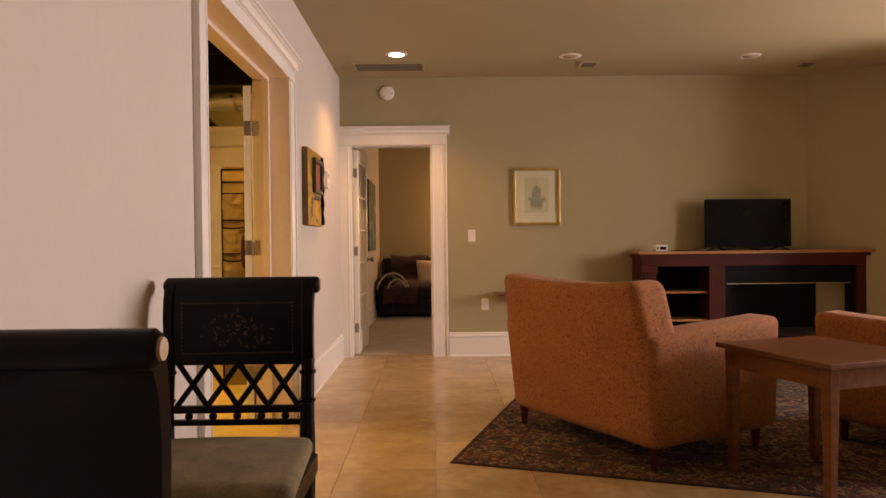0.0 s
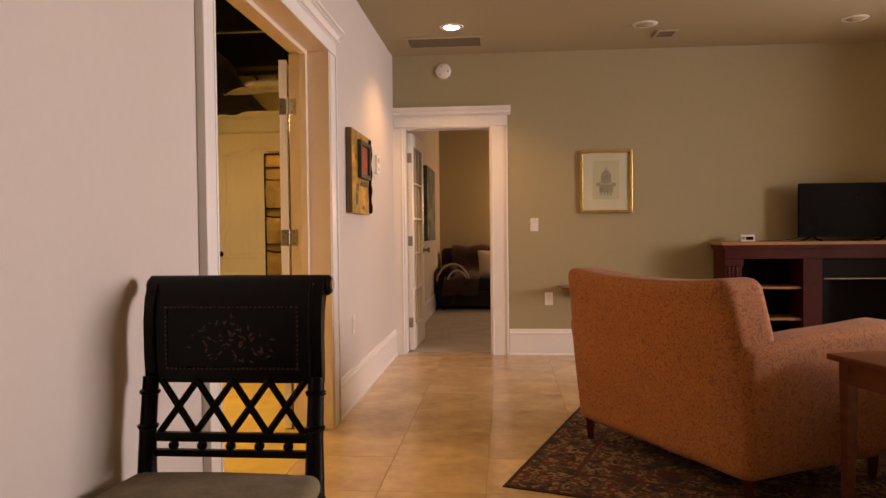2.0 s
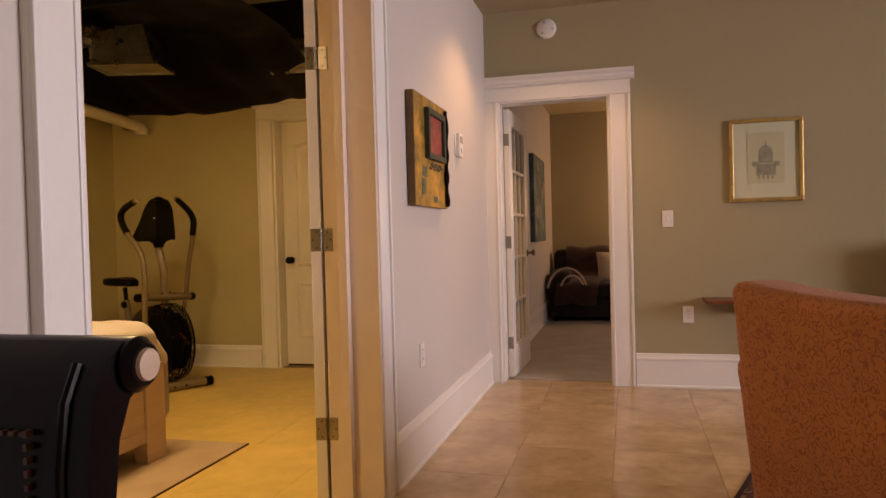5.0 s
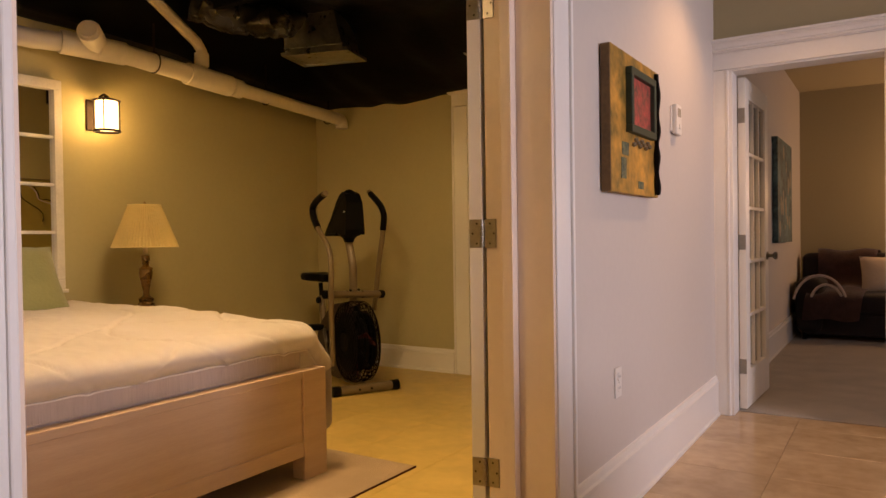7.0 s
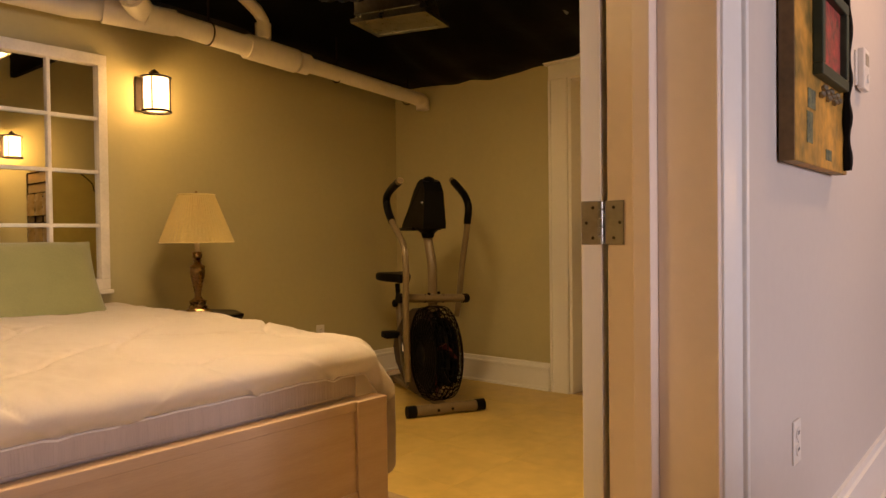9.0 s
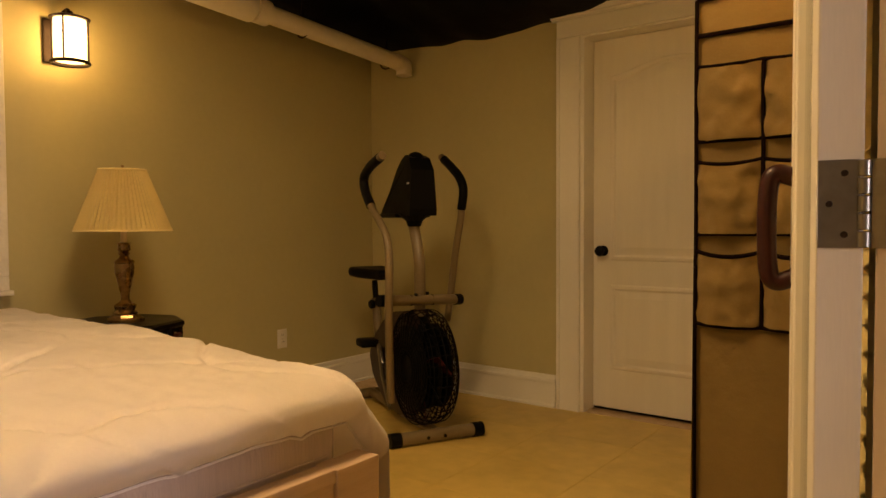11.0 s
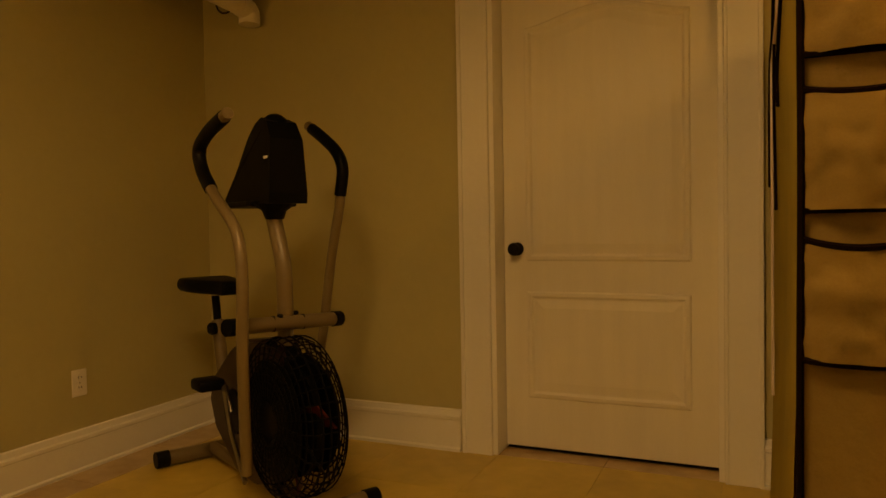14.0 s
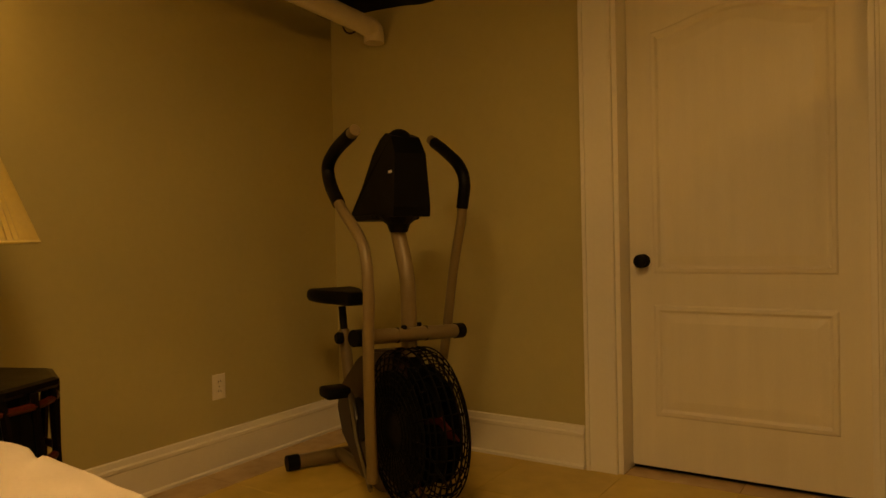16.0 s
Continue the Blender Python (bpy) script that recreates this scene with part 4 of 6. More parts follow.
def drape(u, v):
    x = 0.32 + 0.5 * u - 0.26 * max(0, 0.5 - v) * (1 - u)
    path = curve_points([(0, 11.32, 0.62), (0, 11.18, 0.885), (0, 11.0, 0.84), (0, 10.93, 0.54), (0, 10.60, 0.52), (0, 10.26, 0.46), (0, 10.24, 0.22)], 6)
    p = path[min(len(path) - 1, int(v * (len(path) - 1)))]
    return Vector((x - 0.2 * v, p.y, p.z + 0.012 * math.sin(9 * u + 4 * v)))
part("cloth", grid(bmesh.new(), 16, 36, drape, 0.008), THROW, throw, smooth=True)
for c, r in ((0.28, 0.24), (0.34, 0.15)):
    part("stripe", sweep(bmesh.new(), [(c + r * math.cos(a), 10.275 - 0.02 * math.sin(a), 0.34 + (r + 0.08) * math.sin(a)) for a in [0.3 + 2.6 * k / 16 for k in range(17)]], 0.013, 8), STRIPE, throw)
pl = thing("throw_pillow", "cream square pillow leaning on the sofa", "pillow", pose(0.86, 10.80, 0.64, 68, 0, 8))


def pillow_mesh(w, h, t, seed=0, n=14):
    bm = bmesh.new()
    def face(s):
        def f(u, v):
            a, b = 2 * u - 1, 2 * v - 1
            k = (max(0, 1 - a ** 4) * max(0, 1 - b ** 4)) ** 0.55
            pinch = 1 - 0.06 * (a * a) * (1 - b * b) - 0.06 * (b * b) * (1 - a * a)
            wr = 0.006 * noise.noise(Vector((a * 3, b * 3, seed + s)))
            return Vector((a * w / 2 * pinch, b * h / 2 * pinch, s * t / 2 * k + wr * k))
        return f
    grid(bm, n, n, face(1))
    grid(bm, n, n, face(-1))
    bmesh.ops.remove_doubles(bm, verts=bm.verts, dist=0.0008)
    return bm


part("cover", pillow_mesh(0.50, 0.42, 0.14, 3), SHEET, pl, smooth=True)
part("piping", sweep(bmesh.new(), [(-0.24, -0.2, 0), (0.24, -0.2, 0)], 0.004, 6), SHEET, pl)
flamp = thing("floor_lamp", "standing lamp with a warm fabric shade", "lamp", pose(1.68, 11.05, 0.004))
part("base", lathe(bmesh.new(), [(0.14, 0), (0.14, 0.015), (0.02, 0.03)], 24), BRONZE, flamp)
part("pole", lathe(bmesh.new(), [(0.012, 0.02), (0.012, 1.45)], 12), BRONZE, flamp)
LAMPSHADE = glow("lit_lamp_shade", (1.0, 0.66, 0.32), 2.5)
ls = part("shade", lathe(bmesh.new(), [(0.19, 1.40), (0.13, 1.68)], 28), LAMPSHADE, flamp, "glowing fabric shade", smooth=True)
ls.visible_shadow = False


# ---------- window of the living room ----------
def window(name, m, w, h):
    t = tagged(new(name), "white framed window with clear panes", "window", kind="structure")
    t.matrix_world = m
    for r in ((0, w, 0, 0.06), (0, w, h - 0.06, h), (0, 0.06, 0.06, h - 0.06), (w - 0.06, w, 0.06, h - 0.06), (w / 2 - 0.03, w / 2 + 0.03, 0.06, h - 0.06)):
        part("window_frame", B(r[0], r[1], -0.10, -0.04, r[2], r[3], bevel=0.004), TRIM, t)
    for a, b in ((0.06, w / 2 - 0.03), (w / 2 + 0.03, w - 0.06)):
        pane = part("pane", B(a, b, -0.074, -0.070, 0.06, h - 0.06), GLASS, t)
        pane.visible_shadow = False
    part("window_sill", B(-0.05, w + 0.05, -0.03, 0.05, -0.03, 0.0, bevel=0.004), TRIM, t)
    for r in ((-0.12, 0.0, -0.03, h + 0.12), (w, w + 0.12, -0.03, h + 0.12), (0, w, h, h + 0.12)):
        part("casing_side", B(r[0], r[1], 0, 0.022, r[2], r[3], bevel=0.003), TRIM, t)
    return t


window("window_1", pose(7.2, 2.5, 0.80, 0, 0, 90), 2.6, 1.70)
window("window_2", pose(3.6, 7.6, 0.8, 0, 0, 90), 1.6, 1.4)


# ---------- bedroom: ceiling ----------
def sag(u, v):
    x, y = -3.50 + 2.22 * u, 0.75 + 6.37 * v
    rise = min(1.0, (7.12 - y) / 0.9)
    mid = min(1.0, max(0.0, (u - 0.10) / 0.12))
    base = 2.262 + min(0.29, 0.075 * (7.12 - y)) + 0.34 * rise * rise * mid * (1 - 0.55 * max(0, (u - 0.55) / 0.45))
    wob = 0.05 * noise.noise(Vector((x * 1.7, y * 0.9, 3))) + 0.025 * noise.noise(Vector((x * 5, y * 3, 9)))
    edge = 0.12 * max(0, (u - 0.85) / 0.15)
    return Vector((x, y, base + wob - 0.05 * math.sin(math.pi * u) ** 2 + edge * 0.4))


BLACKSHEET = material("black_plastic_sheeting", (0.004, 0.0034, 0.0032), 0.42, vary=0.3, scale=5, fine=60, bump=0.8, bump_scale=5, spec=0.18)
setting("ceiling_sheet", grid(bmesh.new(), 44, 80, sag, 0.006), BLACKSHEET, "sagging black sheeting below the joists", "ceiling", smooth=True)
for k in range(6):
    y = 1.2 + 1.05 * k
    t = thing("ceiling_joist", "black painted timber joist overhead", "joist", group="ceiling joists")
    part("timber", B(-3.50, -0.22, y, y + 0.045, 2.58, 2.86, bevel=0.003), JOIST, t)
    part("bridging", boxes([(-2.9 + 0.8 * i, -2.87 + 0.8 * i, y + 0.045, y + 0.09, 2.62, 2.84) for i in range(4)]), JOIST, t)

pipe = thing("drain_pipe", "cream-white PVC drain pipe hung along the wall", "pipe")
part("run", sweep(bmesh.new(), [(-3.20, 4.86, 2.285), (-3.19, 5.72, 2.225)], 0.062, 20), PVC, pipe, smooth=True)
part("run", sweep(bmesh.new(), [(-3.19, 5.72, 2.225), (-3.15, 6.98, 2.128)], 0.050, 20), PVC, pipe, smooth=True)
part("run", sweep(bmesh.new(), [(-3.40, 0.9, 2.30), (-3.37, 4.55, 2.29), (-3.25, 4.80, 2.29)], 0.058, 20), PVC, pipe, smooth=True)
wye = part("wye", sweep(bmesh.new(), [(-3.30, 4.68, 2.29), (-3.19, 5.03, 2.272)], 0.072, 20), PVC, pipe, smooth=True)
part("cleanout", sweep(bmesh.new(), [(-3.22, 4.86, 2.30), (-3.10, 4.74, 2.335)], 0.068, 20), PVC, wye, smooth=True)
part("cleanout_plug", sweep(bmesh.new(), [(-3.10, 4.74, 2.335), (-3.08, 4.72, 2.341)], 0.052, 20), PVC, wye, smooth=True)
part("tee", sweep(bmesh.new(), [(-3.195, 5.50, 2.240), (-3.188, 5.86, 2.214)], 0.076, 20), PVC, pipe, smooth=True)
part("collar", sweep(bmesh.new(), [(-3.187, 5.88, 2.212), (-3.184, 5.96, 2.206)], 0.068, 20), PVC, pipe, smooth=True)
part("branch", sweep(bmesh.new(), [(-3.19, 5.62, 2.25), (-3.19, 5.62, 2.42), (-3.19, 5.58, 2.47), (-3.12, 5.28, 2.60), (-3.05, 4.95, 2.74)], 0.038, 16), PVC, pipe, smooth=True)
part("collar", sweep(bmesh.new(), [(-3.19, 5.62, 2.31), (-3.19, 5.62, 2.40)], 0.050, 18), PVC, pipe, smooth=True)
part("elbow", sweep(bmesh.new(), curve_points([(-3.15, 6.98, 2.128), (-3.15, 7.045, 2.12), (-3.15, 7.06, 2.09), (-3.15, 7.06, 2.05)], 4), 0.052, 18), PVC, pipe, smooth=True)
for y, z in ((5.24, 2.259), (6.22, 2.187), (6.93, 2.132)):
    r = 0.066 if y < 5.8 else 0.054
    part("hanger", sweep(bmesh.new(), [(-3.19 + r * math.cos(a), y, z + r * math.sin(a)) for a in [math.tau * k / 20 for k in range(21)]], 0.005, 6), BRONZE, pipe, "dark strap hanger")
    part("strap", B(-3.194, -3.186, y - 0.006, y + 0.006, z + r, z + 0.30), BRONZE, pipe)

duct = thing("duct_boot", "galvanised sheet metal duct boot below the ceiling", "duct", pose(-2.48, 6.10, 2.36, 0, 0, 16))
bm = B(-0.23, 0.21, -0.14, 0.16, 0.02, 0.34)
for v in bm.verts:
    if v.co.z > 0.2:
        v.co.x = v.co.x * 0.85 - 0.05
part("boot", bm, GALV, duct)
part("flange", boxes([(-0.25, 0.25, -0.16, -0.13, 0.0, 0.022), (-0.25, 0.25, 0.15, 0.18, 0.0, 0.022), (-0.25, -0.22, -0.13, 0.15, 0.0, 0.022), (0.20, 0.25, -0.13, 0.15, 0.0, 0.022), (-0.22, 0.20, -0.13, 0.15, 0.006, 0.012)]), GALV, duct)
part("seam", B(-0.232, 0.212, -0.146, -0.140, 0.05, 0.062), GALV, duct)
BLACKWRAP = material("black_plastic_wrap", (0.006, 0.0055, 0.005), 0.28, vary=0.3, scale=9, fine=50, bump=0.6, bump_scale=14, spec=0.5)
foil = thing("flex_duct", "flexible duct in crumpled black plastic wrap", "duct")
pts = curve_points([(-2.95, 5.35, 2.62), (-2.75, 5.62, 2.56), (-2.62, 5.92, 2.58), (-2.52, 6.10, 2.62)], 10)
bm = sweep(bmesh.new(), pts, [0.10 + 0.005 * (-1) ** k for k in range(len(pts))], 18)
for v in bm.verts:
    v.co += noise.noise_vector(v.co * 9) * 0.04
part("sleeve", bm, BLACKWRAP, foil, smooth=True)
part("band", sweep(bmesh.new(), [(-2.535, 6.07, 2.61), (-2.515, 6.11, 2.622)], 0.125, 18), STEEL, foil)
rd = thing("round_duct", "round galvanised duct above the bedroom door", "duct")
part("tube", sweep(bmesh.new(), [(-1.62, 6.62, 2.46), (-0.24, 6.62, 2.50)], 0.105, 24), GALV, rd, smooth=True)
for x in (-1.5, -0.95):
    part("band", sweep(bmesh.new(), [(x, 6.62, 2.463), (x + 0.02, 6.62, 2.4635)], 0.109, 24), STEEL, rd)

# ---------- lamps of the bedroom ----------
PANELGLOW = glow("lit_panel_diffuser", (1.0, 0.80, 0.42), 5)
SCONCEGLOW = glow("lit_sconce_glass", (1.0, 0.66, 0.25), 7)
pan = thing("ceiling_panel_light", "lit rectangular ceiling panel lamp with white frame", "lamp", pose(-1.45, 4.50, 2.44))
part("frame", boxes([(-0.27, 0.27, -0.41, -0.39, 0, 0.12), (-0.27, 0.27, 0.39, 0.41, 0, 0.12), (-0.27, -0.25, -0.39, 0.39, 0, 0.12), (0.25, 0.27, -0.39, 0.39, 0, 0.12)], 0.003), TRIM, pan)
part("diffuser", B(-0.25, 0.25, -0.39, 0.39, 0.092, 0.100), PANELGLOW, pan)
for x in (-0.22, 0.22):
    part("hanger", B(x - 0.004, x + 0.004, -0.004, 0.004, 0.10, 0.42), STEEL, pan)
# Added panel fixture, out of view, for the lamp at y 2.20.
copy_thing(pan, pose(-1.45, 2.20, 2.44))


def sconce(m):
    """Lantern with a glass cylinder: wall plate at y = 0, lamp out along +y."""
    t = thing("wall_sconce", "lit lantern wall sconce with bronze frame", "lamp", m, group="lantern wall sconces")
    part("wall_plate", B(-0.055, 0.055, 0, 0.018, -0.09, 0.11, bevel=0.006), BRONZE, t)
    part("arm", sweep(bmesh.new(), curve_points([(0, 0.015, 0.06), (0, 0.07, 0.12), (0, 0.13, 0.135), (0, 0.15, 0.115)]), 0.007, 8), BRONZE, t, smooth=True)
    gl = part("glass", lathe(bmesh.new(), [(0.066, -0.095), (0.068, 0.0), (0.066, 0.088)], 28, 0, 0.15, 0), SCONCEGLOW, t, "glowing frosted glass cylinder", smooth=True)
    gl.visible_shadow = False
    part("cap", lathe(bmesh.new(), [(0.082, 0.085), (0.085, 0.092), (0.06, 0.102), (0.02, 0.112), (0.012, 0.125)], 28, 0, 0.15, 0), BRONZE, t, smooth=True)
    part("base_ring", sweep(bmesh.new(), [(0.077 * math.cos(a), 0.15 + 0.077 * math.sin(a), -0.103) for a in [math.tau * k / 32 for k in range(33)]], 0.008, 8), BRONZE, t, smooth=True)
    for k in range(4):
        a = math.tau * (k + 0.5) / 4
        part("cage_bar", sweep(bmesh.new(), [(0.077 * math.cos(a), 0.15 + 0.077 * math.sin(a), -0.10), (0.077 * math.cos(a), 0.15 + 0.077 * math.sin(a), 0.09)], 0.004, 6), BRONZE, t)
    return t


s1 = sconce(pose(-3.50, 5.00, 1.90, 0, 0, -90))
copy_thing(s1, pose(-0.215, 5.36, 1.93, 0, 0, 90))

ns = thing("drum_nightstand", "dark woven drum nightstand beside the bed", "nightstand", pose(-3.17, 5.115, 0))
part("top", lathe(bmesh.new(), [(0.26, 0.615), (0.268, 0.625), (0.268, 0.640), (0.25, 0.646), (0.0, 0.646)], 8), BLACKWOOD, ns)
for z in (0.03, 0.22, 0.41, 0.58):
    part("hoop", sweep(bmesh.new(), [(0.245 * math.cos(a), 0.245 * math.sin(a), z) for a in [math.tau * k / 32 for k in range(33)]], 0.012, 8), DARKCHERRY, ns)
for k in range(16):
    a = math.tau * k / 16
    part("stave", sweep(bmesh.new(), [(0.245 * math.cos(a), 0.245 * math.sin(a), 0.0), (0.25 * math.cos(a + 0.16), 0.25 * math.sin(a + 0.16), 0.31), (0.245 * math.cos(a), 0.245 * math.sin(a), 0.62)], 0.013, 6), BLACKWOOD, ns)
part("core", lathe(bmesh.new(), [(0.20, 0.02), (0.20, 0.61)], 16), BLACK, ns)

lamp = thing("table_lamp", "brass table lamp with a pleated cream shade", "lamp", pose(-3.15, 5.12, 0.646))
part("foot", lathe(bmesh.new(), [(0.0, 0), (0.080, 0), (0.082, 0.012), (0.066, 0.020), (0.060, 0.030), (0.0, 0.032)], 8), BRASS, lamp, "octagonal aged brass foot")
part("base", lathe(bmesh.new(), [(0.050, 0.030), (0.052, 0.040), (0.040, 0.052), (0.046, 0.062), (0.047, 0.072), (0.030, 0.084), (0.019, 0.096), (0.018, 0.112), (0.022, 0.135), (0.031, 0.175), (0.040, 0.215), (0.0425, 0.240), (0.040, 0.258), (0.044, 0.264), (0.040, 0.270), (0.024, 0.282), (0.018, 0.294), (0.026, 0.302), (0.018, 0.310), (0.027, 0.318), (0.026, 0.344), (0.030, 0.350), (0.012, 0.352)], 28), BRASS, lamp, "turned aged brass base", smooth=True)
part("stem", lathe(bmesh.new(), [(0.0135, 0.350), (0.0135, 0.50)], 14), PAPER, lamp)
SHADE = material("cream_pleated_cloth", (0.84, 0.70, 0.30), 0.85, vary=0.06, scale=6, fine=80, sheen=0.2)
bm = bmesh.new()
nn = 120
for (r0, z0), (r1, z1) in (((0.200, 0.405), (0.098, 0.672)),):
    lo = [bm.verts.new(((r0 + (0.004 if k % 2 else -0.003)) * math.cos(math.tau * k / nn), (r0 + (0.004 if k % 2 else -0.003)) * math.sin(math.tau * k / nn), z0)) for k in range(nn)]
    hi = [bm.verts.new(((r1 + (0.002 if k % 2 else -0.002)) * math.cos(math.tau * k / nn), (r1 + (0.002 if k % 2 else -0.002)) * math.sin(math.tau * k / nn), z1)) for k in range(nn)]
    fs2 = [bm.faces.new((lo[k], lo[(k + 1) % nn], hi[(k + 1) % nn], hi[k])) for k in range(nn)]
bmesh.ops.solidify(bm, geom=fs2, thickness=0.002)
sh = part("shade", bm, SHADE, lamp, "pleated cream fabric shade")
for r, z in ((0.200, 0.405), (0.098, 0.672)):
    part("trim_band", sweep(bmesh.new(), [(r * math.cos(a), r * math.sin(a), z) for a in [math.tau * k / 48 for k in range(49)]], 0.005, 6), SHADE, sh)
part("harp", sweep(bmesh.new(), curve_points([(0, -0.01, 0.42), (0, -0.06, 0.52), (0, 0, 0.67), (0, 0.06, 0.52), (0, 0.01, 0.42)]), 0.003, 6), BRASS, lamp)
part("finial", lathe(bmesh.new(), [(0.006, 0.668), (0.010, 0.68), (0.004, 0.695)], 12), BRASS, lamp)

# ---------- mirror made of an old window ----------
mir = thing("window_mirror", "white old-window frame mirror hung over the bed", "mirror", pose(-3.50, 3.42, 0.795, 0, 0, 90) @ Matrix.Diagonal((1, -1, 1, 1)))
mw, mh = 1.35, 1.295
OLDWHITE = material("chipped_white_paint", (0.72, 0.68, 0.60), 0.55, vary=0.12, scale=9, fine=70, bump=0.15, bump_scale=50)
for r in ((0, mw, 0, 0.06), (0, mw, mh - 0.06, mh), (0, 0.05, 0.06, mh - 0.06), (mw - 0.05, mw, 0.06, mh - 0.06)):
    part("frame_bar", B(r[0], r[1], 0.004, 0.045, r[2], r[3], bevel=0.004), OLDWHITE, mir)
part("sill", B(-0.012, mw + 0.012, 0.004, 0.06, -0.022, 0.0, bevel=0.004), OLDWHITE, mir)
cw, rh = (mw - 0.10) / 5, (mh - 0.12) / 4
for k in range(1, 5):
    part("muntin", B(0.05 + cw * k - 0.010, 0.05 + cw * k + 0.010, 0.012, 0.034, 0.06, mh - 0.06, bevel=0.004), OLDWHITE, mir)
for k in range(1, 4):
    part("muntin", B(0.05, mw - 0.05, 0.0125, 0.0335, 0.06 + rh * k - 0.010, 0.06 + rh * k + 0.010, bevel=0.004), OLDWHITE, mir)
for i in range(5):
    for j in range(4):
        part("mirror_pane", B(0.05 + cw * i, 0.05 + cw * (i + 1), 0.010, 0.014, 0.06 + rh * j, 0.06 + rh * (j + 1)), MIRROR, mir)

# ---------- bed ----------
bedrug = thing("bedroom_rug", "thin beige rug lying under the bed", "rug")
part("rug_body", B(-3.25, -1.0, 2.75, 5.04, 0.0, 0.008, bevel=0.002), GREYRUG, bedrug)
part("binding", B(-1.0015, -0.998, 2.75, 5.04, 0.0, 0.0088), DARKCHERRY, bedrug)

bed = thing("bed", "pale limed wood bed with panelled footboard", "bed", pose(-1.31, 3.09, 0.008))
BW = 1.68
for y in (0.0, BW - 0.145):
    part("post", B(-0.075, 0.0, y, y + 0.145, 0.0, 0.487, bevel=0.003), PALEWOOD, bed)
part("panel", B(-0.050, -0.012, 0.145, BW - 0.145, 0.17, 0.487, bevel=0.002), PALEWOOD, bed)
part("top_rail", B(-0.060, -0.004, 0.1455, BW - 0.1455, 0.455, 0.489, bevel=0.003), PALEWOOD, bed)
part("bottom_rail", B(-0.060, -0.004, 0.1455, BW - 0.1455, 0.105, 0.172, bevel=0.003), PALEWOOD, bed)
for y in (0.02, BW - 0.05):
    part("side_rail", B(-2.10, -0.075, y, y + 0.03, 0.12, 0.36, bevel=0.003), PALEWOOD, bed)
for y in (0.02, BW - 0.08):
    part("head_leg", B(-2.14, -2.08, y, y + 0.06, 0.0, 0.42, bevel=0.003), PALEWOOD, bed)
part("slats", boxes([(-2.0 + 0.2 * k, -1.92 + 0.2 * k, 0.05, BW - 0.05, 0.22, 0.24) for k in range(10)]), PALEWOOD, bed)

mat_ob = thing("mattress", "grey-mauve covered mattress on the bed", "mattress", pose(-1.31, 3.09, 0.0))
part("box_spring", padded(-2.10, -0.082, 0.06, BW - 0.06, 0.248, 0.42, 0.02, 4), MATTRESS, mat_ob, smooth=True)
part("pad", padded(-2.10, -0.085, 0.05, BW - 0.05, 0.415, 0.60, 0.045, 6, 0.02), MATTRESS, mat_ob, smooth=True)
part("seam", sweep(bmesh.new(), [(-0.083, 0.10, 0.50), (-0.083, BW - 0.10, 0.50)], 0.004, 6), MATTRESS, mat_ob)
sheet = thing("fitted_sheet", "tan sheet over the head of the mattress", "sheet", pose(-1.31, 3.09, 0.0))
part("cloth", padded(-2.12, -1.25, 0.035, BW - 0.035, 0.45, 0.685, 0.06, 6, 0.02), SHEET, sheet, smooth=True)
part("hem", sweep(bmesh.new(), [(-1.26, 0.04, 0.46), (-2.10, 0.04, 0.46)], 0.004, 6), SHEET, sheet)


def quilt(u, v):
    """u from foot to head, v across the bed; the edges hang over."""
    s = u * 2.05          # along, from the hanging foot edge
    w = -0.10 + v * 2.18  # across, with overhang past the far side
    top = 0.690 + 0.040 * min(1, max(0, (s - 0.15) / 0.9))
    x = -0.045 - max(0, s - 0.09)
    z = top
    if s < 0.19:
        k = (0.19 - s) / 0.19
        th = k * radians(150)
        z -= 0.062 * (1 - math.cos(th))
        x = -0.145 + 0.115 * math.sin(th) + 0.003 * math.sin(w * 5)
    far = BW + 0.06
    y = w
    if w > far - 0.10:
        k = w - (far - 0.10)
        slope = min(k, 0.17)
        ease = min(1, k / 0.05)
        y = far - 0.10 + slope * (0.62 + 0.25 * (1 - ease))
        z -= slope * 0.80 * ease + max(0, k - 0.17)
        y += 0.010 * math.sin(s * 17) * min(1, k / 0.3)
    elif w < 0.09:
        k = 0.09 - w
        a = min(math.pi / 2, k / 0.12)
        y = 0.09 - 0.12 * math.sin(a)
        z -= 0.12 * (1 - math.cos(a)) + max(0, k - 0.19)
    p = Vector((s * 3.2, w * 3.2, 5))
    seams = min(abs(math.sin(s * 6.1 + 1.3 * math.sin(w * 4.2))), abs(math.sin(w * 5.3 + 1.5 * math.sin(s * 3.7))))
    pucker = math.exp(-(seams * 3.2) ** 2) * noise.noise(Vector((s * 26, w * 26, 8)))
    z += 0.016 * noise.noise(p * 0.8) + 0.006 * noise.noise(p * 2.4) - 0.011 * (1 - min(1, seams * 9)) ** 1.2 + 0.0045 * pucker + 0.0025 * noise.noise(p * 7)
    if u < 0.02:
        z += 0.004 * noise.noise(Vector((w * 3, 0, 2)))
    return Vector((x, y, z))


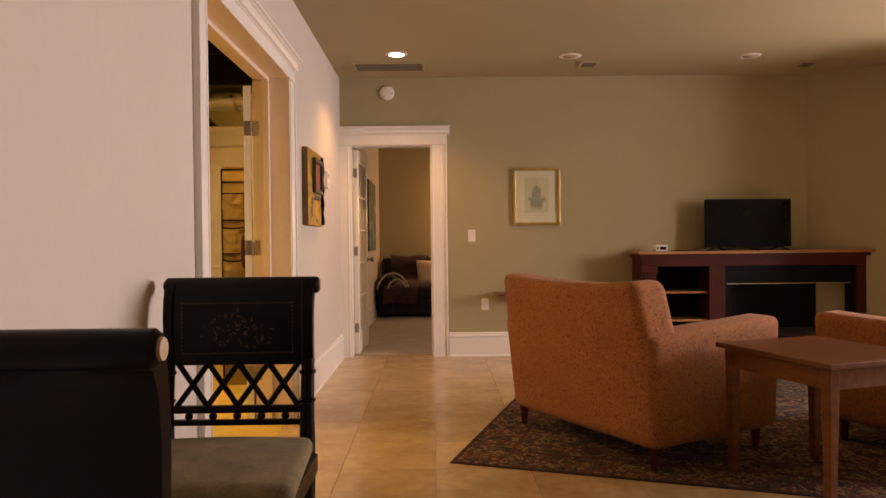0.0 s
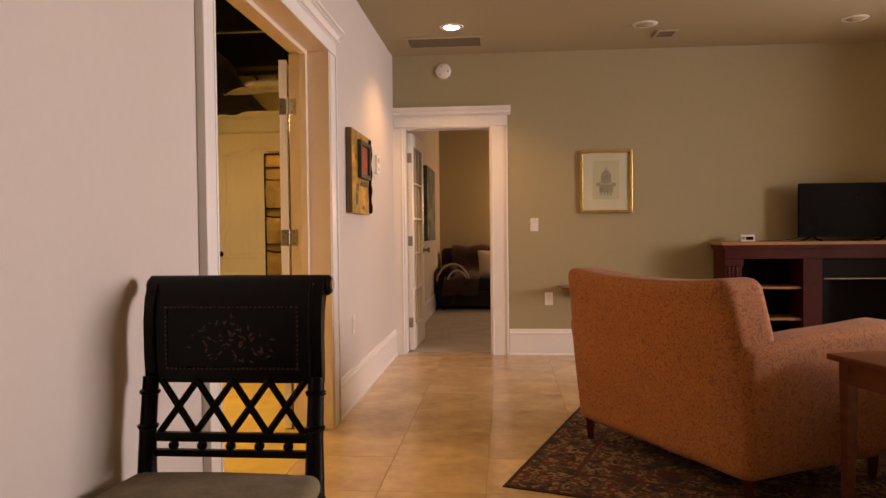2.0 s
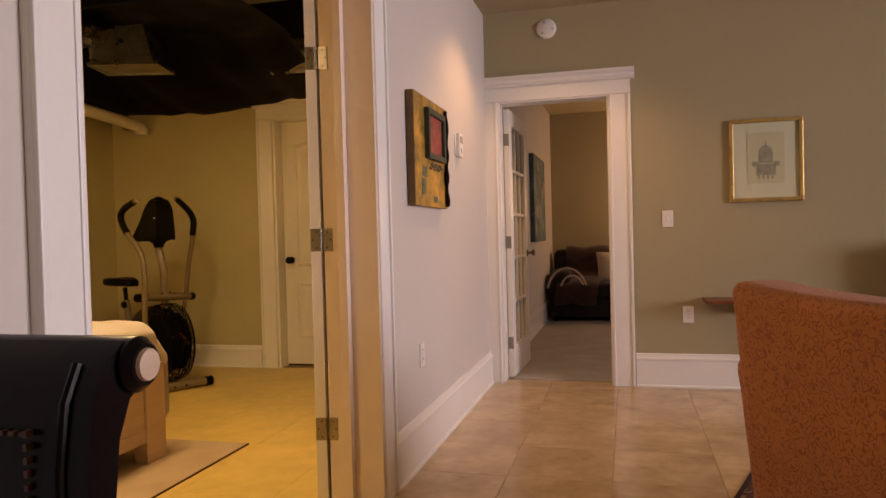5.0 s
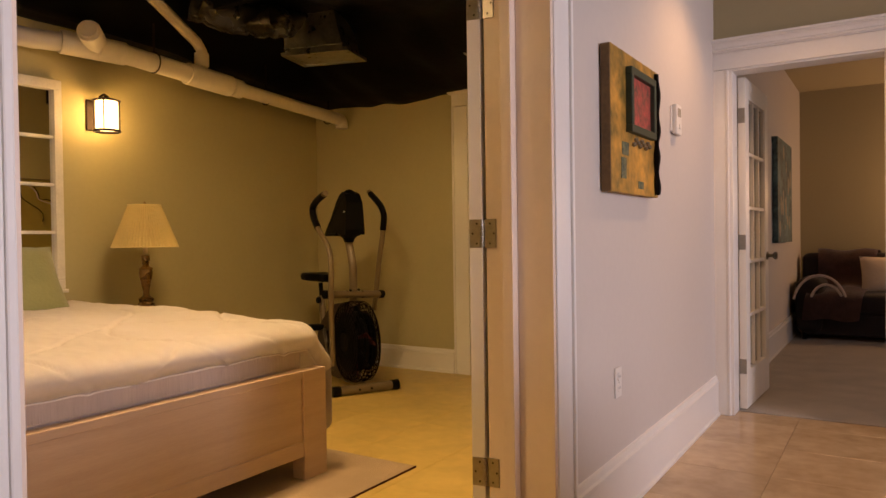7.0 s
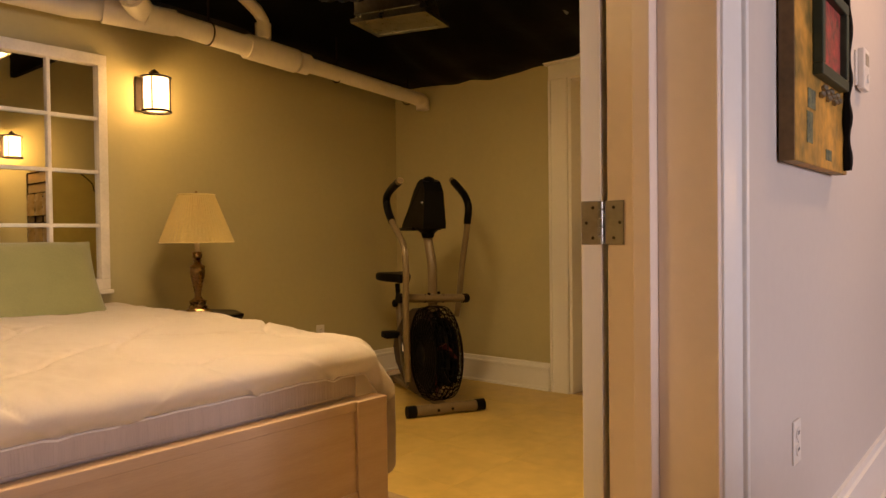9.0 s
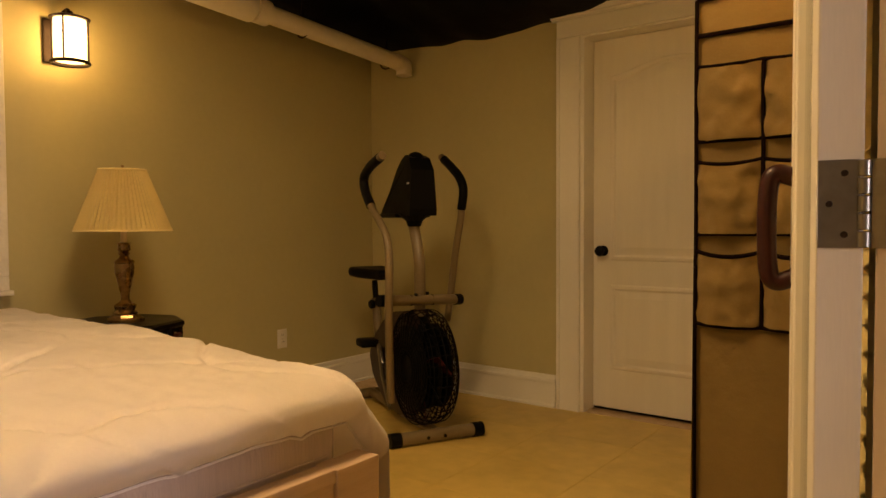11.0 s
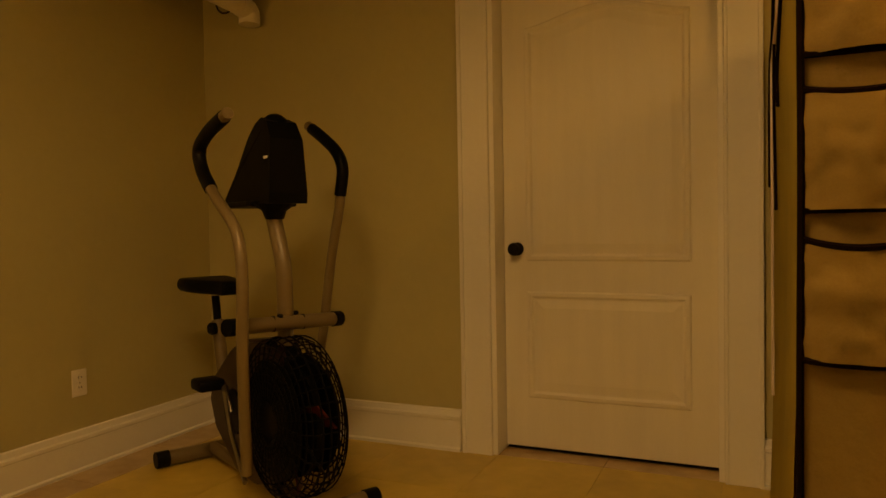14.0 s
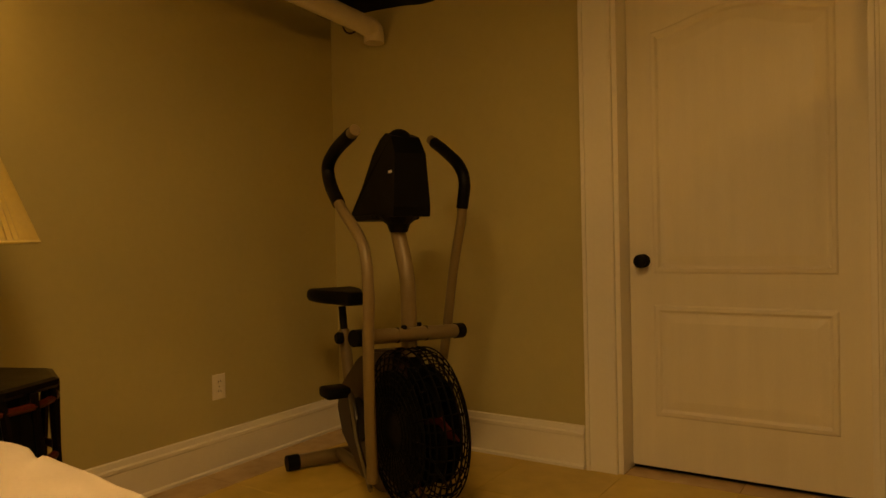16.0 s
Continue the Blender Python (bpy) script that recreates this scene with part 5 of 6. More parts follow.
comf = thing("comforter", "rumpled white quilted comforter spread over the bed", "bedding", pose(-1.31, 3.09, 0.0))
part("quilt", grid(bmesh.new(), 210, 210, quilt, 0.024), LINEN, comf, smooth=True)
part("hem", sweep(bmesh.new(), [quilt(0.0, k / 60) + Vector((0.003, 0, -0.004)) for k in range(10, 56)], 0.003, 6), LINEN, comf)
pw = thing("bed_pillow", "sage green pillow leaning at the head of the bed", "pillow", pose(-3.12, 4.19, 0.85, 0, 0, 90) @ pose(0, 0, 0, 58, 0, 0))
part("cover", pillow_mesh(0.76, 0.50, 0.20, 1, 18), PILLOWGREEN, pw, smooth=True)
part("seam", sweep(bmesh.new(), [(-0.37, -0.24, 0), (0.37, -0.24, 0)], 0.003, 6), PILLOWGREEN, pw)
pw2 = copy_thing(pw, pose(-3.18, 3.45, 0.85, 0, 0, 90) @ pose(0, 0, 0, 62, 0, 2))


# ---------- fabric wardrobe with pockets ----------
wr = thing("fabric_wardrobe", "khaki canvas wardrobe with dark-bound shoe pockets", "wardrobe", pose(-0.765, 5.53, 0))
WW, WD, WH = 0.535, 1.16, 1.71
# Yellower than CANVAS: light through the cloth is put into this colour.
SIDECLOTH = material("light_through_canvas", (0.50, 0.39, 0.075), 0.85, vary=0.1, scale=5, fine=240, bump=0.4, bump_scale=13)
def cloth_side(u, v):
    z = WH * v
    return Vector((-0.022 * u - 0.012 * (1 - v) ** 1.5 - 0.008 * math.sin(u * 11) * (1 - v) - 0.005 * math.sin(v * 7 + u * 3), 0.004 + WD * u, z))
part("side_panel", grid(bmesh.new(), 24, 24, cloth_side, 0.004), SIDECLOTH, wr, "plain side cloth coloured as if light shows through", smooth=True)
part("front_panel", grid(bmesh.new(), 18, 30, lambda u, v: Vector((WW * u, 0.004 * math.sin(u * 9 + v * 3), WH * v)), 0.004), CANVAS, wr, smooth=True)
part("back_panel", B(0, WW, WD, WD + 0.004, 0.02, WH), CANVAS, wr)
part("side_panel", B(WW - 0.004, WW, 0.01, WD, 0.02, WH), CANVAS, wr)
part("top", grid(bmesh.new(), 8, 8, lambda u, v: Vector((WW * u, WD * v, WH + 0.012 - 0.02 * math.sin(math.pi * u) * math.sin(math.pi * v))), 0.004), CANVAS, wr, smooth=True)
def band(z, dip=0.0, y=-0.006, r=0.0065):
    pts2 = []
    for k in range(37):
        u = k / 36
        pts2.append((WW * u, y - 0.014 * (dip > 0) * abs(math.sin(3 * math.pi * u)), z - dip * abs(math.sin(3 * math.pi * u)) ** 0.8))
    return sweep(bmesh.new(), pts2, r, 6, flat=1.0)
for z, dip in ((1.70, 0), (1.600, 0), (1.512, 0.006), (1.302, 0), (1.245, 0.012), (1.040, 0), (0.992, 0.016), (0.784, 0.004)):
    part("binding", band(z, dip), PIPING, wr, "dark brown binding")
for lo, hi, d in ((1.302, 1.508, 0.006), (1.040, 1.240, 0.012), (0.784, 0.986, 0.016)):
    for k in range(3):
        def pocket(u, v, k=k, lo=lo, hi=hi, d=d):
            puff = math.sin(math.pi * u) ** 0.7
            cr = 0.011 * noise.noise(Vector((u * 4 + k * 3, v * 4, lo * 9))) + 0.006 * abs(noise.noise(Vector((u * 5 + v * 4, v * 6 - u * 3, k + lo * 5))))
            z = lo + (hi - lo - d * abs(math.sin(math.pi * u)) ** 0.8) * v
            return Vector((WW / 3 * (k + 0.02 + 0.96 * u), -0.006 - 0.028 * puff * (0.5 + 0.5 * math.sin(math.pi * min(1, 0.25 + v * 0.6))) - cr, z))
        part("pocket", grid(bmesh.new(), 20, 20, pocket, 0.003), CANVAS, wr, smooth=True)
for x in (0.0, WW / 3, 2 * WW / 3, WW):
    z0, z1 = (0.0, 1.70) if x in (0.0, WW) else (0.784, 1.512)
    part("binding", sweep(bmesh.new(), [(x + 0.001 * math.sin(q), -0.008, z0 + (z1 - z0) * q / 12) for q in range(13)], 0.0065, 6), PIPING, wr, "dark brown binding")
for k, (y0, y1, low, mt) in enumerate(((0.22, 0.55, 1.30, PIPING), (0.35, 0.74, 0.55, MATTRESS), (0.62, 0.90, 1.12, PIPING), (0.42, 0.66, 1.05, PIPING))):
    ys = (y0, y0 + 0.35 * (y1 - y0), y0 + 0.45 * (y1 - y0), y1 - 0.03, y1 + 0.01, y1)
    zs = (1.70, 1.60, 1.52, 1.42 + 0.03 * k, 1.36, low)
    line = [cloth_side(y / WD, z / WH) + Vector((-0.007, 0, 0)) for y, z in zip(ys, zs)]
    part("tie_string", sweep(bmesh.new(), curve_points(line, 6), 0.0042, 6), mt, wr, "frayed tie string")


# ---------- bedroom doors ----------
ang = 12.4
leaf = french_door("door_1", pose(-0.215, 4.312, 0, 0, 0, 90 + ang), 0.88, 2.085, 1, 1, "white glazed bedroom door folded back with pleated shade")
def pleat(u, v):
    n2 = 58
    k = v * n2 * 2
    tri = abs((k % 2) - 1)
    return Vector((0.05 + 0.78 * u, -0.012 - 0.018 * tri, 0.06 + 1.95 * v))
part("pleated_shade", grid(bmesh.new(), 1, 116, pleat, 0.0012), SHADE, leaf, "cream pleated paper shade")
hd = part("pull_handle", sweep(bmesh.new(), curve_points([(0.815, 0.040, 0.955), (0.815, 0.072, 0.945), (0.815, 0.088, 0.970), (0.815, 0.092, 1.06), (0.815, 0.088, 1.150), (0.815, 0.072, 1.175), (0.815, 0.040, 1.165)], 6), 0.0195, 14), REDWOOD, leaf, "dark red wooden pull handle", smooth=True)
for z in (0.955, 1.165):
    part("mount_plate", lathe(bmesh.new(), [(0.02, 0), (0.02, 0.003)], 16, m=pose(0.815, 0.043, z, -90)), STEEL, hd)


def butt_hinge(z):
    t = thing("hinge", "brushed steel butt hinge joining door and jamb", "hinge", pose(-0.215, 4.312, z), group="butt hinges")
    a = pose(0, 0, 0, 0, 0, 90 + ang)
    dl = part("door_leaf", B(-0.0022, -0.0002, 0.004, 0.043, -0.046, 0.046, bevel=0.0006, seg=1), STEEL, t)
    dl.matrix_local = a
    jl = part("jamb_leaf", B(0.006, 0.048, 0.0035, 0.0072, -0.046, 0.046, bevel=0.0006, seg=1), STEEL, t)
    for k in range(5):
        part("knuckle", lathe(bmesh.new(), [(0.0055, 0.0006), (0.0065, 0.0015), (0.0065, 0.0165), (0.0055, 0.0174)], 14, 0.0, -0.002, -0.046 + 0.0184 * k), STEEL, t, smooth=True)
    for zz, off in ((-0.032, 0.018), (0.0, 0.032), (0.032, 0.018)):
        part("screw", lathe(bmesh.new(), [(0.0036, 0), (0.003, 0.0012)], 10, m=a @ pose(-0.0022, off, zz, 0, -90)), BRONZE, dl).matrix_local = a.inverted() @ Matrix.Identity(4)
        part("screw", lathe(bmesh.new(), [(0.0036, 0), (0.003, 0.0012)], 10, m=pose(off + 0.008, 0.0035, zz, 90)), BRONZE, jl)
    return t


for z in (0.318, 1.09, 1.825):
    butt_hinge(z)

door = tagged(new("door_3"), "white two-panel arched bedroom door, closed", "door", kind="structure")
door.matrix_world = pose(-1.883, 7.238, 0)
DW, DH = 0.914, 2.106
part("slab", B(0, DW, 0, 0.04, 0.016, DH, bevel=0.002), DOORPAINT, door)
def arch(x0, x1, z0, z1, rise, n=14):
    out = [(x0, z0), (x1, z0), (x1, z1)]
    for k in range(1, n):
        u = k / n
        out.append((x1 + (x0 - x1) * u, z1 + rise * math.sin(math.pi * u) ** 1.5))
    return out + [(x0, z1)]
for x0, x1, z0, z1, rise in ((0.105, DW - 0.105, 0.86, 1.90, 0.07), (0.105, DW - 0.105, 0.24, 0.725, 0.0)):
    o = arch(x0, x1, z0, z1, rise)
    def shrink(d):
        return [(a + (d if a < (x0 + x1) / 2 - 0.01 else -d if a > (x0 + x1) / 2 + 0.01 else 0) * min(1, abs(a - (x0 + x1) / 2) / 0.2), b + (d if b < (z0 + z1) / 2 else -d)) for a, b in o]
    loops = [(o, 0.0005), (shrink(0.008), -0.007), (shrink(0.022), -0.009), (shrink(0.034), 0.001), (shrink(0.075), -0.006)]
    bm = bmesh.new()
    rings = [[bm.verts.new((a, y, b)) for a, b in lp] for lp, y in loops]
    for ra, rb in zip(rings, rings[1:]):
        for k in range(len(ra)):
            bm.faces.new((ra[k], ra[(k + 1) % len(ra)], rb[(k + 1) % len(rb)], rb[k]))
    bm.faces.new(rings[-1])
    part("panel", bm, DOORPAINT, door)
part("door_knob", lathe(bmesh.new(), [(0.030, 0), (0.030, 0.006), (0.012, 0.010), (0.011, 0.03), (0.024, 0.038), (0.030, 0.052), (0.026, 0.064), (0.012, 0.070), (0, 0.071)], 24, m=pose(0.062, 0.0, 0.915, 90)), BLACK, door, "round black door knob", smooth=True)
# Black strip stands for the shade in the gap below the slab.
part("bottom_gap_shade", B(0.005, DW - 0.005, 0.004, 0.036, 0.004, 0.018), BLACK, door)
# Added box, never in view, that keeps the door gap dark.
setting("wall_door_backing", boxes([(-2.2, -0.6, 7.9, 8.0, 0, 2.6), (-2.2, -2.1, 7.27, 7.9, 0, 2.6), (-0.7, -0.6, 7.27, 7.9, 0, 2.6), (-2.2, -0.6, 7.27, 8.0, 2.6, 2.7), (-2.2, -0.6, 7.5, 8.0, -0.12, 0.0)]), BWALL, "unseen box added behind the door to keep sky light out", "wall")


# ---------- exercise bike ----------
bike = thing("exercise_bike", "cream and black fan exercise bike with moving handles", "exercise bike", pose(-2.655, 6.42, 0, 0, 0, -27.6))
PERF = material("dark_fan_cage", (0.003, 0.0025, 0.002), 0.7, vary=0.3, scale=12, fine=60, spec=0.1)
REDFAN = material("dark_red_fan_blade", (0.09, 0.012, 0.008), 0.45, vary=0.3, scale=8, fine=50)
BROWNGUARD = material("maroon_chain_guard", (0.020, 0.006, 0.0045), 0.4, vary=0.25, scale=8, fine=60)
for x, half, nm in ((0.485, 0.225, "front_foot"), (-0.485, 0.225, "rear_foot")):
    ft = part(nm, sweep(bmesh.new(), [(x, -half, 0.036), (x, half, 0.036)], 0.032, 16), CREAM, bike, smooth=True)
    for s in (-1, 1):
        part("end_cap", sweep(bmesh.new(), [(x, s * (half - 0.03), 0.036), (x, s * (half + 0.025), 0.036)], 0.0355, 16), BLACK, ft, "black rubber end cap", smooth=True)
    for y in (-0.06, 0.03):
        part("bolt", lathe(bmesh.new(), [(0.009, 0), (0.008, 0.006)], 10, m=pose(x + (0.03 if x > 0 else -0.03), y, 0.036, 0, 90 if x > 0 else -90)), BLACK, ft)
part("keel", sweep(bmesh.new(), [(-0.485, 0, 0.045), (0.485, 0, 0.045)], 0.026, 12), CREAM, bike, smooth=True)
# fan cage: a drum of rings and ribs
CX, CZ, CR, CT = 0.315, 0.345, 0.285, 0.095
cage = part("fan_cage", lathe(bmesh.new(), [(0.075, -CT - 0.004), (0.075, -CT + 0.004), (0.072, -CT + 0.004), (0.072, -CT - 0.004)], 20, m=pose(CX, 0, CZ, 90)), PERF, bike)
for k in range(9):
    r = 0.09 + 0.195 * k / 8
    for s in (-1, 1):
        y = s * (CT - 0.03 * (k / 8) ** 3)
        part("cage_ring", sweep(bmesh.new(), [(CX + r * math.cos(a), y, CZ + r * math.sin(a)) for a in [math.tau * q / 40 for q in range(41)]], 0.0030, 5, cap=False), PERF, cage)
for k in range(36):
    a = math.tau * k / 36
    prof2 = [(0.07, CT), (0.20, CT - 0.004), (0.27, CT - 0.022), (0.288, 0.03), (0.288, -0.03), (0.27, -CT + 0.022), (0.20, -CT + 0.004), (0.07, -CT)]
    part("cage_rib", sweep(bmesh.new(), [(CX + r * math.cos(a), y, CZ + r * math.sin(a)) for r, y in prof2], 0.0028, 5), PERF, cage)
for k in range(3):
    part("cage_ring", sweep(bmesh.new(), [(CX + 0.289 * math.cos(a), -0.03 + 0.03 * k, CZ + 0.289 * math.sin(a)) for a in [math.tau * q / 48 for q in range(49)]], 0.004, 5, cap=False), PERF, cage)
part("hub_plate", lathe(bmesh.new(), [(0.215, -CT + 0.022), (0.215, -CT + 0.026), (0.0, -CT + 0.012)], 36, m=pose(CX, 0, CZ, -90)), BLACK, cage)
part("hub_plate", lathe(bmesh.new(), [(0.215, -CT + 0.022), (0.215, -CT + 0.026), (0.0, -CT + 0.012)], 36, m=pose(CX, 0, CZ, 90)), BLACK, cage)
part("core_disc", lathe(bmesh.new(), [(0.215, -0.012), (0.215, 0.012)], 36, m=pose(CX, 0, CZ, 90)), BLACK, cage, "black wheel disc")
for k in range(8):
    a = math.tau * k / 8 + 0.2
    bm = bmesh.new()
    prism(bm, [(0.08, -0.03), (0.26, -0.06), (0.265, 0.05), (0.08, 0.03)], -0.004, 0.004, "y")
    ob = part("fan_blade", bm, REDFAN if k % 3 == 0 else BLACK, cage)
    ob.matrix_local = pose(CX, 0, CZ) @ Matrix.Rotation(-a, 4, "Y") @ pose(0, 0, 0, 35, 0, 0)
# drive housing behind the cage
bm = prism(bmesh.new(), [(-0.335, 0.30), (-0.30, 0.40), (-0.10, 0.545), (0.05, 0.60), (0.26, 0.625), (0.30, 0.50), (0.28, 0.10), (0.10, 0.045), (-0.06, 0.055), (-0.28, 0.19)], -0.062, 0.062, "y")
bmesh.ops.bevel(bm, geom=[e for e in bm.edges], offset=0.012, segments=2, affect="EDGES")
part("drive_housing", bm, BROWNGUARD, bike, "maroon drive housing", smooth=True)
part("crank_disc", lathe(bmesh.new(), [(0.09, 0), (0.088, 0.01), (0.0, 0.012)], 28, m=pose(-0.06, -0.062, 0.30, 90)), BLACK, bike)
part("crank", sweep(bmesh.new(), [(-0.06, -0.078, 0.30), (-0.10, -0.085, 0.40)], 0.011, 8), STEEL, bike)
part("crank", sweep(bmesh.new(), [(-0.06, 0.078, 0.30), (-0.02, 0.085, 0.20)], 0.011, 8), STEEL, bike)
for y, x, z in ((-0.15, -0.11, 0.415), (0.15, -0.02, 0.19)):
    part("pedal", B(x - 0.055, x + 0.055, y - 0.052, y + 0.052, z - 0.022, z + 0.022, bevel=0.012), BLACK, bike, "black plastic pedal", smooth=True)
part("link_rod", sweep(bmesh.new(), [(-0.08, -0.10, 0.42), (0.12, -0.15, 0.27), (0.36, -0.20, 0.16)], 0.009, 8), STEEL, bike)
# mast, crossbar and console
part("mast", sweep(bmesh.new(), curve_points([(0.28, 0, 0.60), (0.285, 0, 0.75), (0.275, 0, 0.90), (0.205, 0, 1.07)]), 0.030, 16, flat=0.8), CREAM, bike, smooth=True)
bar = part("crossbar", sweep(bmesh.new(), [(0.39, -0.25, 0.700), (0.22, 0.25, 0.668)], 0.027, 16), CREAM, bike, smooth=True)
for a, b in (((0.395, -0.265, 0.701), (0.38, -0.215, 0.698)), ((0.215, 0.265, 0.667), (0.23, 0.225, 0.669))):
    part("end_cap", sweep(bmesh.new(), [a, b], 0.030, 16), BLACK, bar, smooth=True)
for y in (-0.07, 0.07):
    part("clamp_ring", sweep(bmesh.new(), [(0.305 - 0.34 * y - 0.002, y - 0.006, 0.684 - 0.06 * y), (0.305 - 0.34 * y + 0.002, y + 0.006, 0.684 - 0.06 * y)], 0.0285, 16), BLACK, bar)
    part("bolt", lathe(bmesh.new(), [(0.010, 0), (0.012, 0.006), (0.008, 0.014)], 10, 0.305 - 0.34 * y, y * 0.6, 0.708), BLACK, bar)
for x0, y, pts3, g0 in ((0, -0.25, [(0.39, -0.205, 0.20), (0.43, -0.225, 0.40), (0.475, -0.245, 0.62), (0.49, -0.25, 0.72), (0.50, -0.25, 0.88), (0.46, -0.25, 1.02), (0.30, -0.25, 1.13), (0.245, -0.25, 1.17)], [(0.25, -0.25, 1.165), (0.17, -0.25, 1.24), (0.15, -0.25, 1.31), (0.24, -0.25, 1.36), (0.385, -0.25, 1.395)]),
                        (0, 0.25, [(0.105, 0.24, 0.54), (0.125, 0.25, 0.66), (0.16, 0.25, 0.80), (0.20, 0.25, 0.94), (0.255, 0.25, 1.09), (0.27, 0.25, 1.155)], [(0.268, 0.25, 1.15), (0.29, 0.25, 1.25), (0.245, 0.25, 1.32), (0.15, 0.25, 1.38), (0.055, 0.25, 1.43)])):
    hb = part("handle_arm", sweep(bmesh.new(), curve_points(pts3), 0.0195, 14), CREAM, bike, smooth=True)
    part("grip", sweep(bmesh.new(), curve_points(g0), 0.0235, 14), BLACK, hb, "black foam grip", smooth=True)
    tip = Vector(g0[-1]) + (Vector(g0[-1]) - Vector(g0[-2])).normalized() * 0.035
    part("grip_tip", sweep(bmesh.new(), [g0[-1], tip], 0.0205, 14), CREAM, hb)
cons = part("console", prism(bmesh.new(), [(0.33, 1.115), (-0.08, 1.125), (-0.06, 1.15), (0.04, 1.24), (0.13, 1.36), (0.19, 1.41), (0.24, 1.428), (0.29, 1.41), (0.33, 1.345), (0.335, 1.15)], -0.075, 0.075, "y"), BLACK, bike, "black plastic console")
for v in cons.data.vertices:
    if v.co.z > 1.2:
        v.co.y *= 1 - 1.1 * (v.co.z - 1.2)
part("screen", B(0.0, 0.13, -0.05, 0.05, -0.002, 0.002), BLACKGLOSS, cons).matrix_local = pose(0.01, 0, 1.235, 0, -55)
hood = bmesh.new()
bmesh.ops.create_icosphere(hood, subdivisions=3, radius=1, matrix=Matrix.Translation((0.235, 0, 1.385)) @ Matrix.Diagonal((0.062, 0.055, 0.062, 1)))
part("display_hood", hood, BLACK, cons, smooth=True)
part("tray", B(-0.06, 0.20, -0.10, 0.10, 1.108, 1.128, bevel=0.006), BLACK, cons)
part("neck", lathe(bmesh.new(), [(0.034, 1.06), (0.045, 1.09), (0.09, 1.125)], 14, 0.215, 0, 0), BLACK, cons)
part("badge", B(0.28, 0.31, -0.068, -0.062, 1.275, 1.285), WHITEPLASTIC, cons)
# seat
part("seat_post", sweep(bmesh.new(), [(-0.30, 0, 0.30), (-0.345, 0, 0.46), (-0.385, 0, 0.63)], 0.026, 14), CREAM, bike, smooth=True)
part("seat_stem", sweep(bmesh.new(), [(-0.38, 0, 0.62), (-0.40, 0, 0.735)], 0.017, 12), BLACK, bike, smooth=True)
part("adjust_knob", lathe(bmesh.new(), [(0.025, 0), (0.028, 0.02), (0.02, 0.03)], 14, m=pose(-0.34, -0.026, 0.60, 90)), BLACK, bike)
bm = B(-0.56, -0.22, -0.12, 0.12, 0.735, 0.795, bevel=0.025, seg=3)
bmesh.ops.subdivide_edges(bm, edges=[e for e in bm.edges if e.calc_length() > 0.08], cuts=4, use_grid_fill=True)
for v in bm.verts:
    u = (v.co.x + 0.56) / 0.34
    v.co.y *= 1 - 0.68 * min(1, max(0, (u - 0.35) / 0.5))
    v.co.z += 0.02 * (1 - u) + 0.012 * u
part("saddle", bm, BLACK, bike, "black padded saddle", smooth=True)


# ---------- floor tiles ----------
floor_ob = bpy.data.objects["floor"]
TS, GAP = 0.465, 0.0022


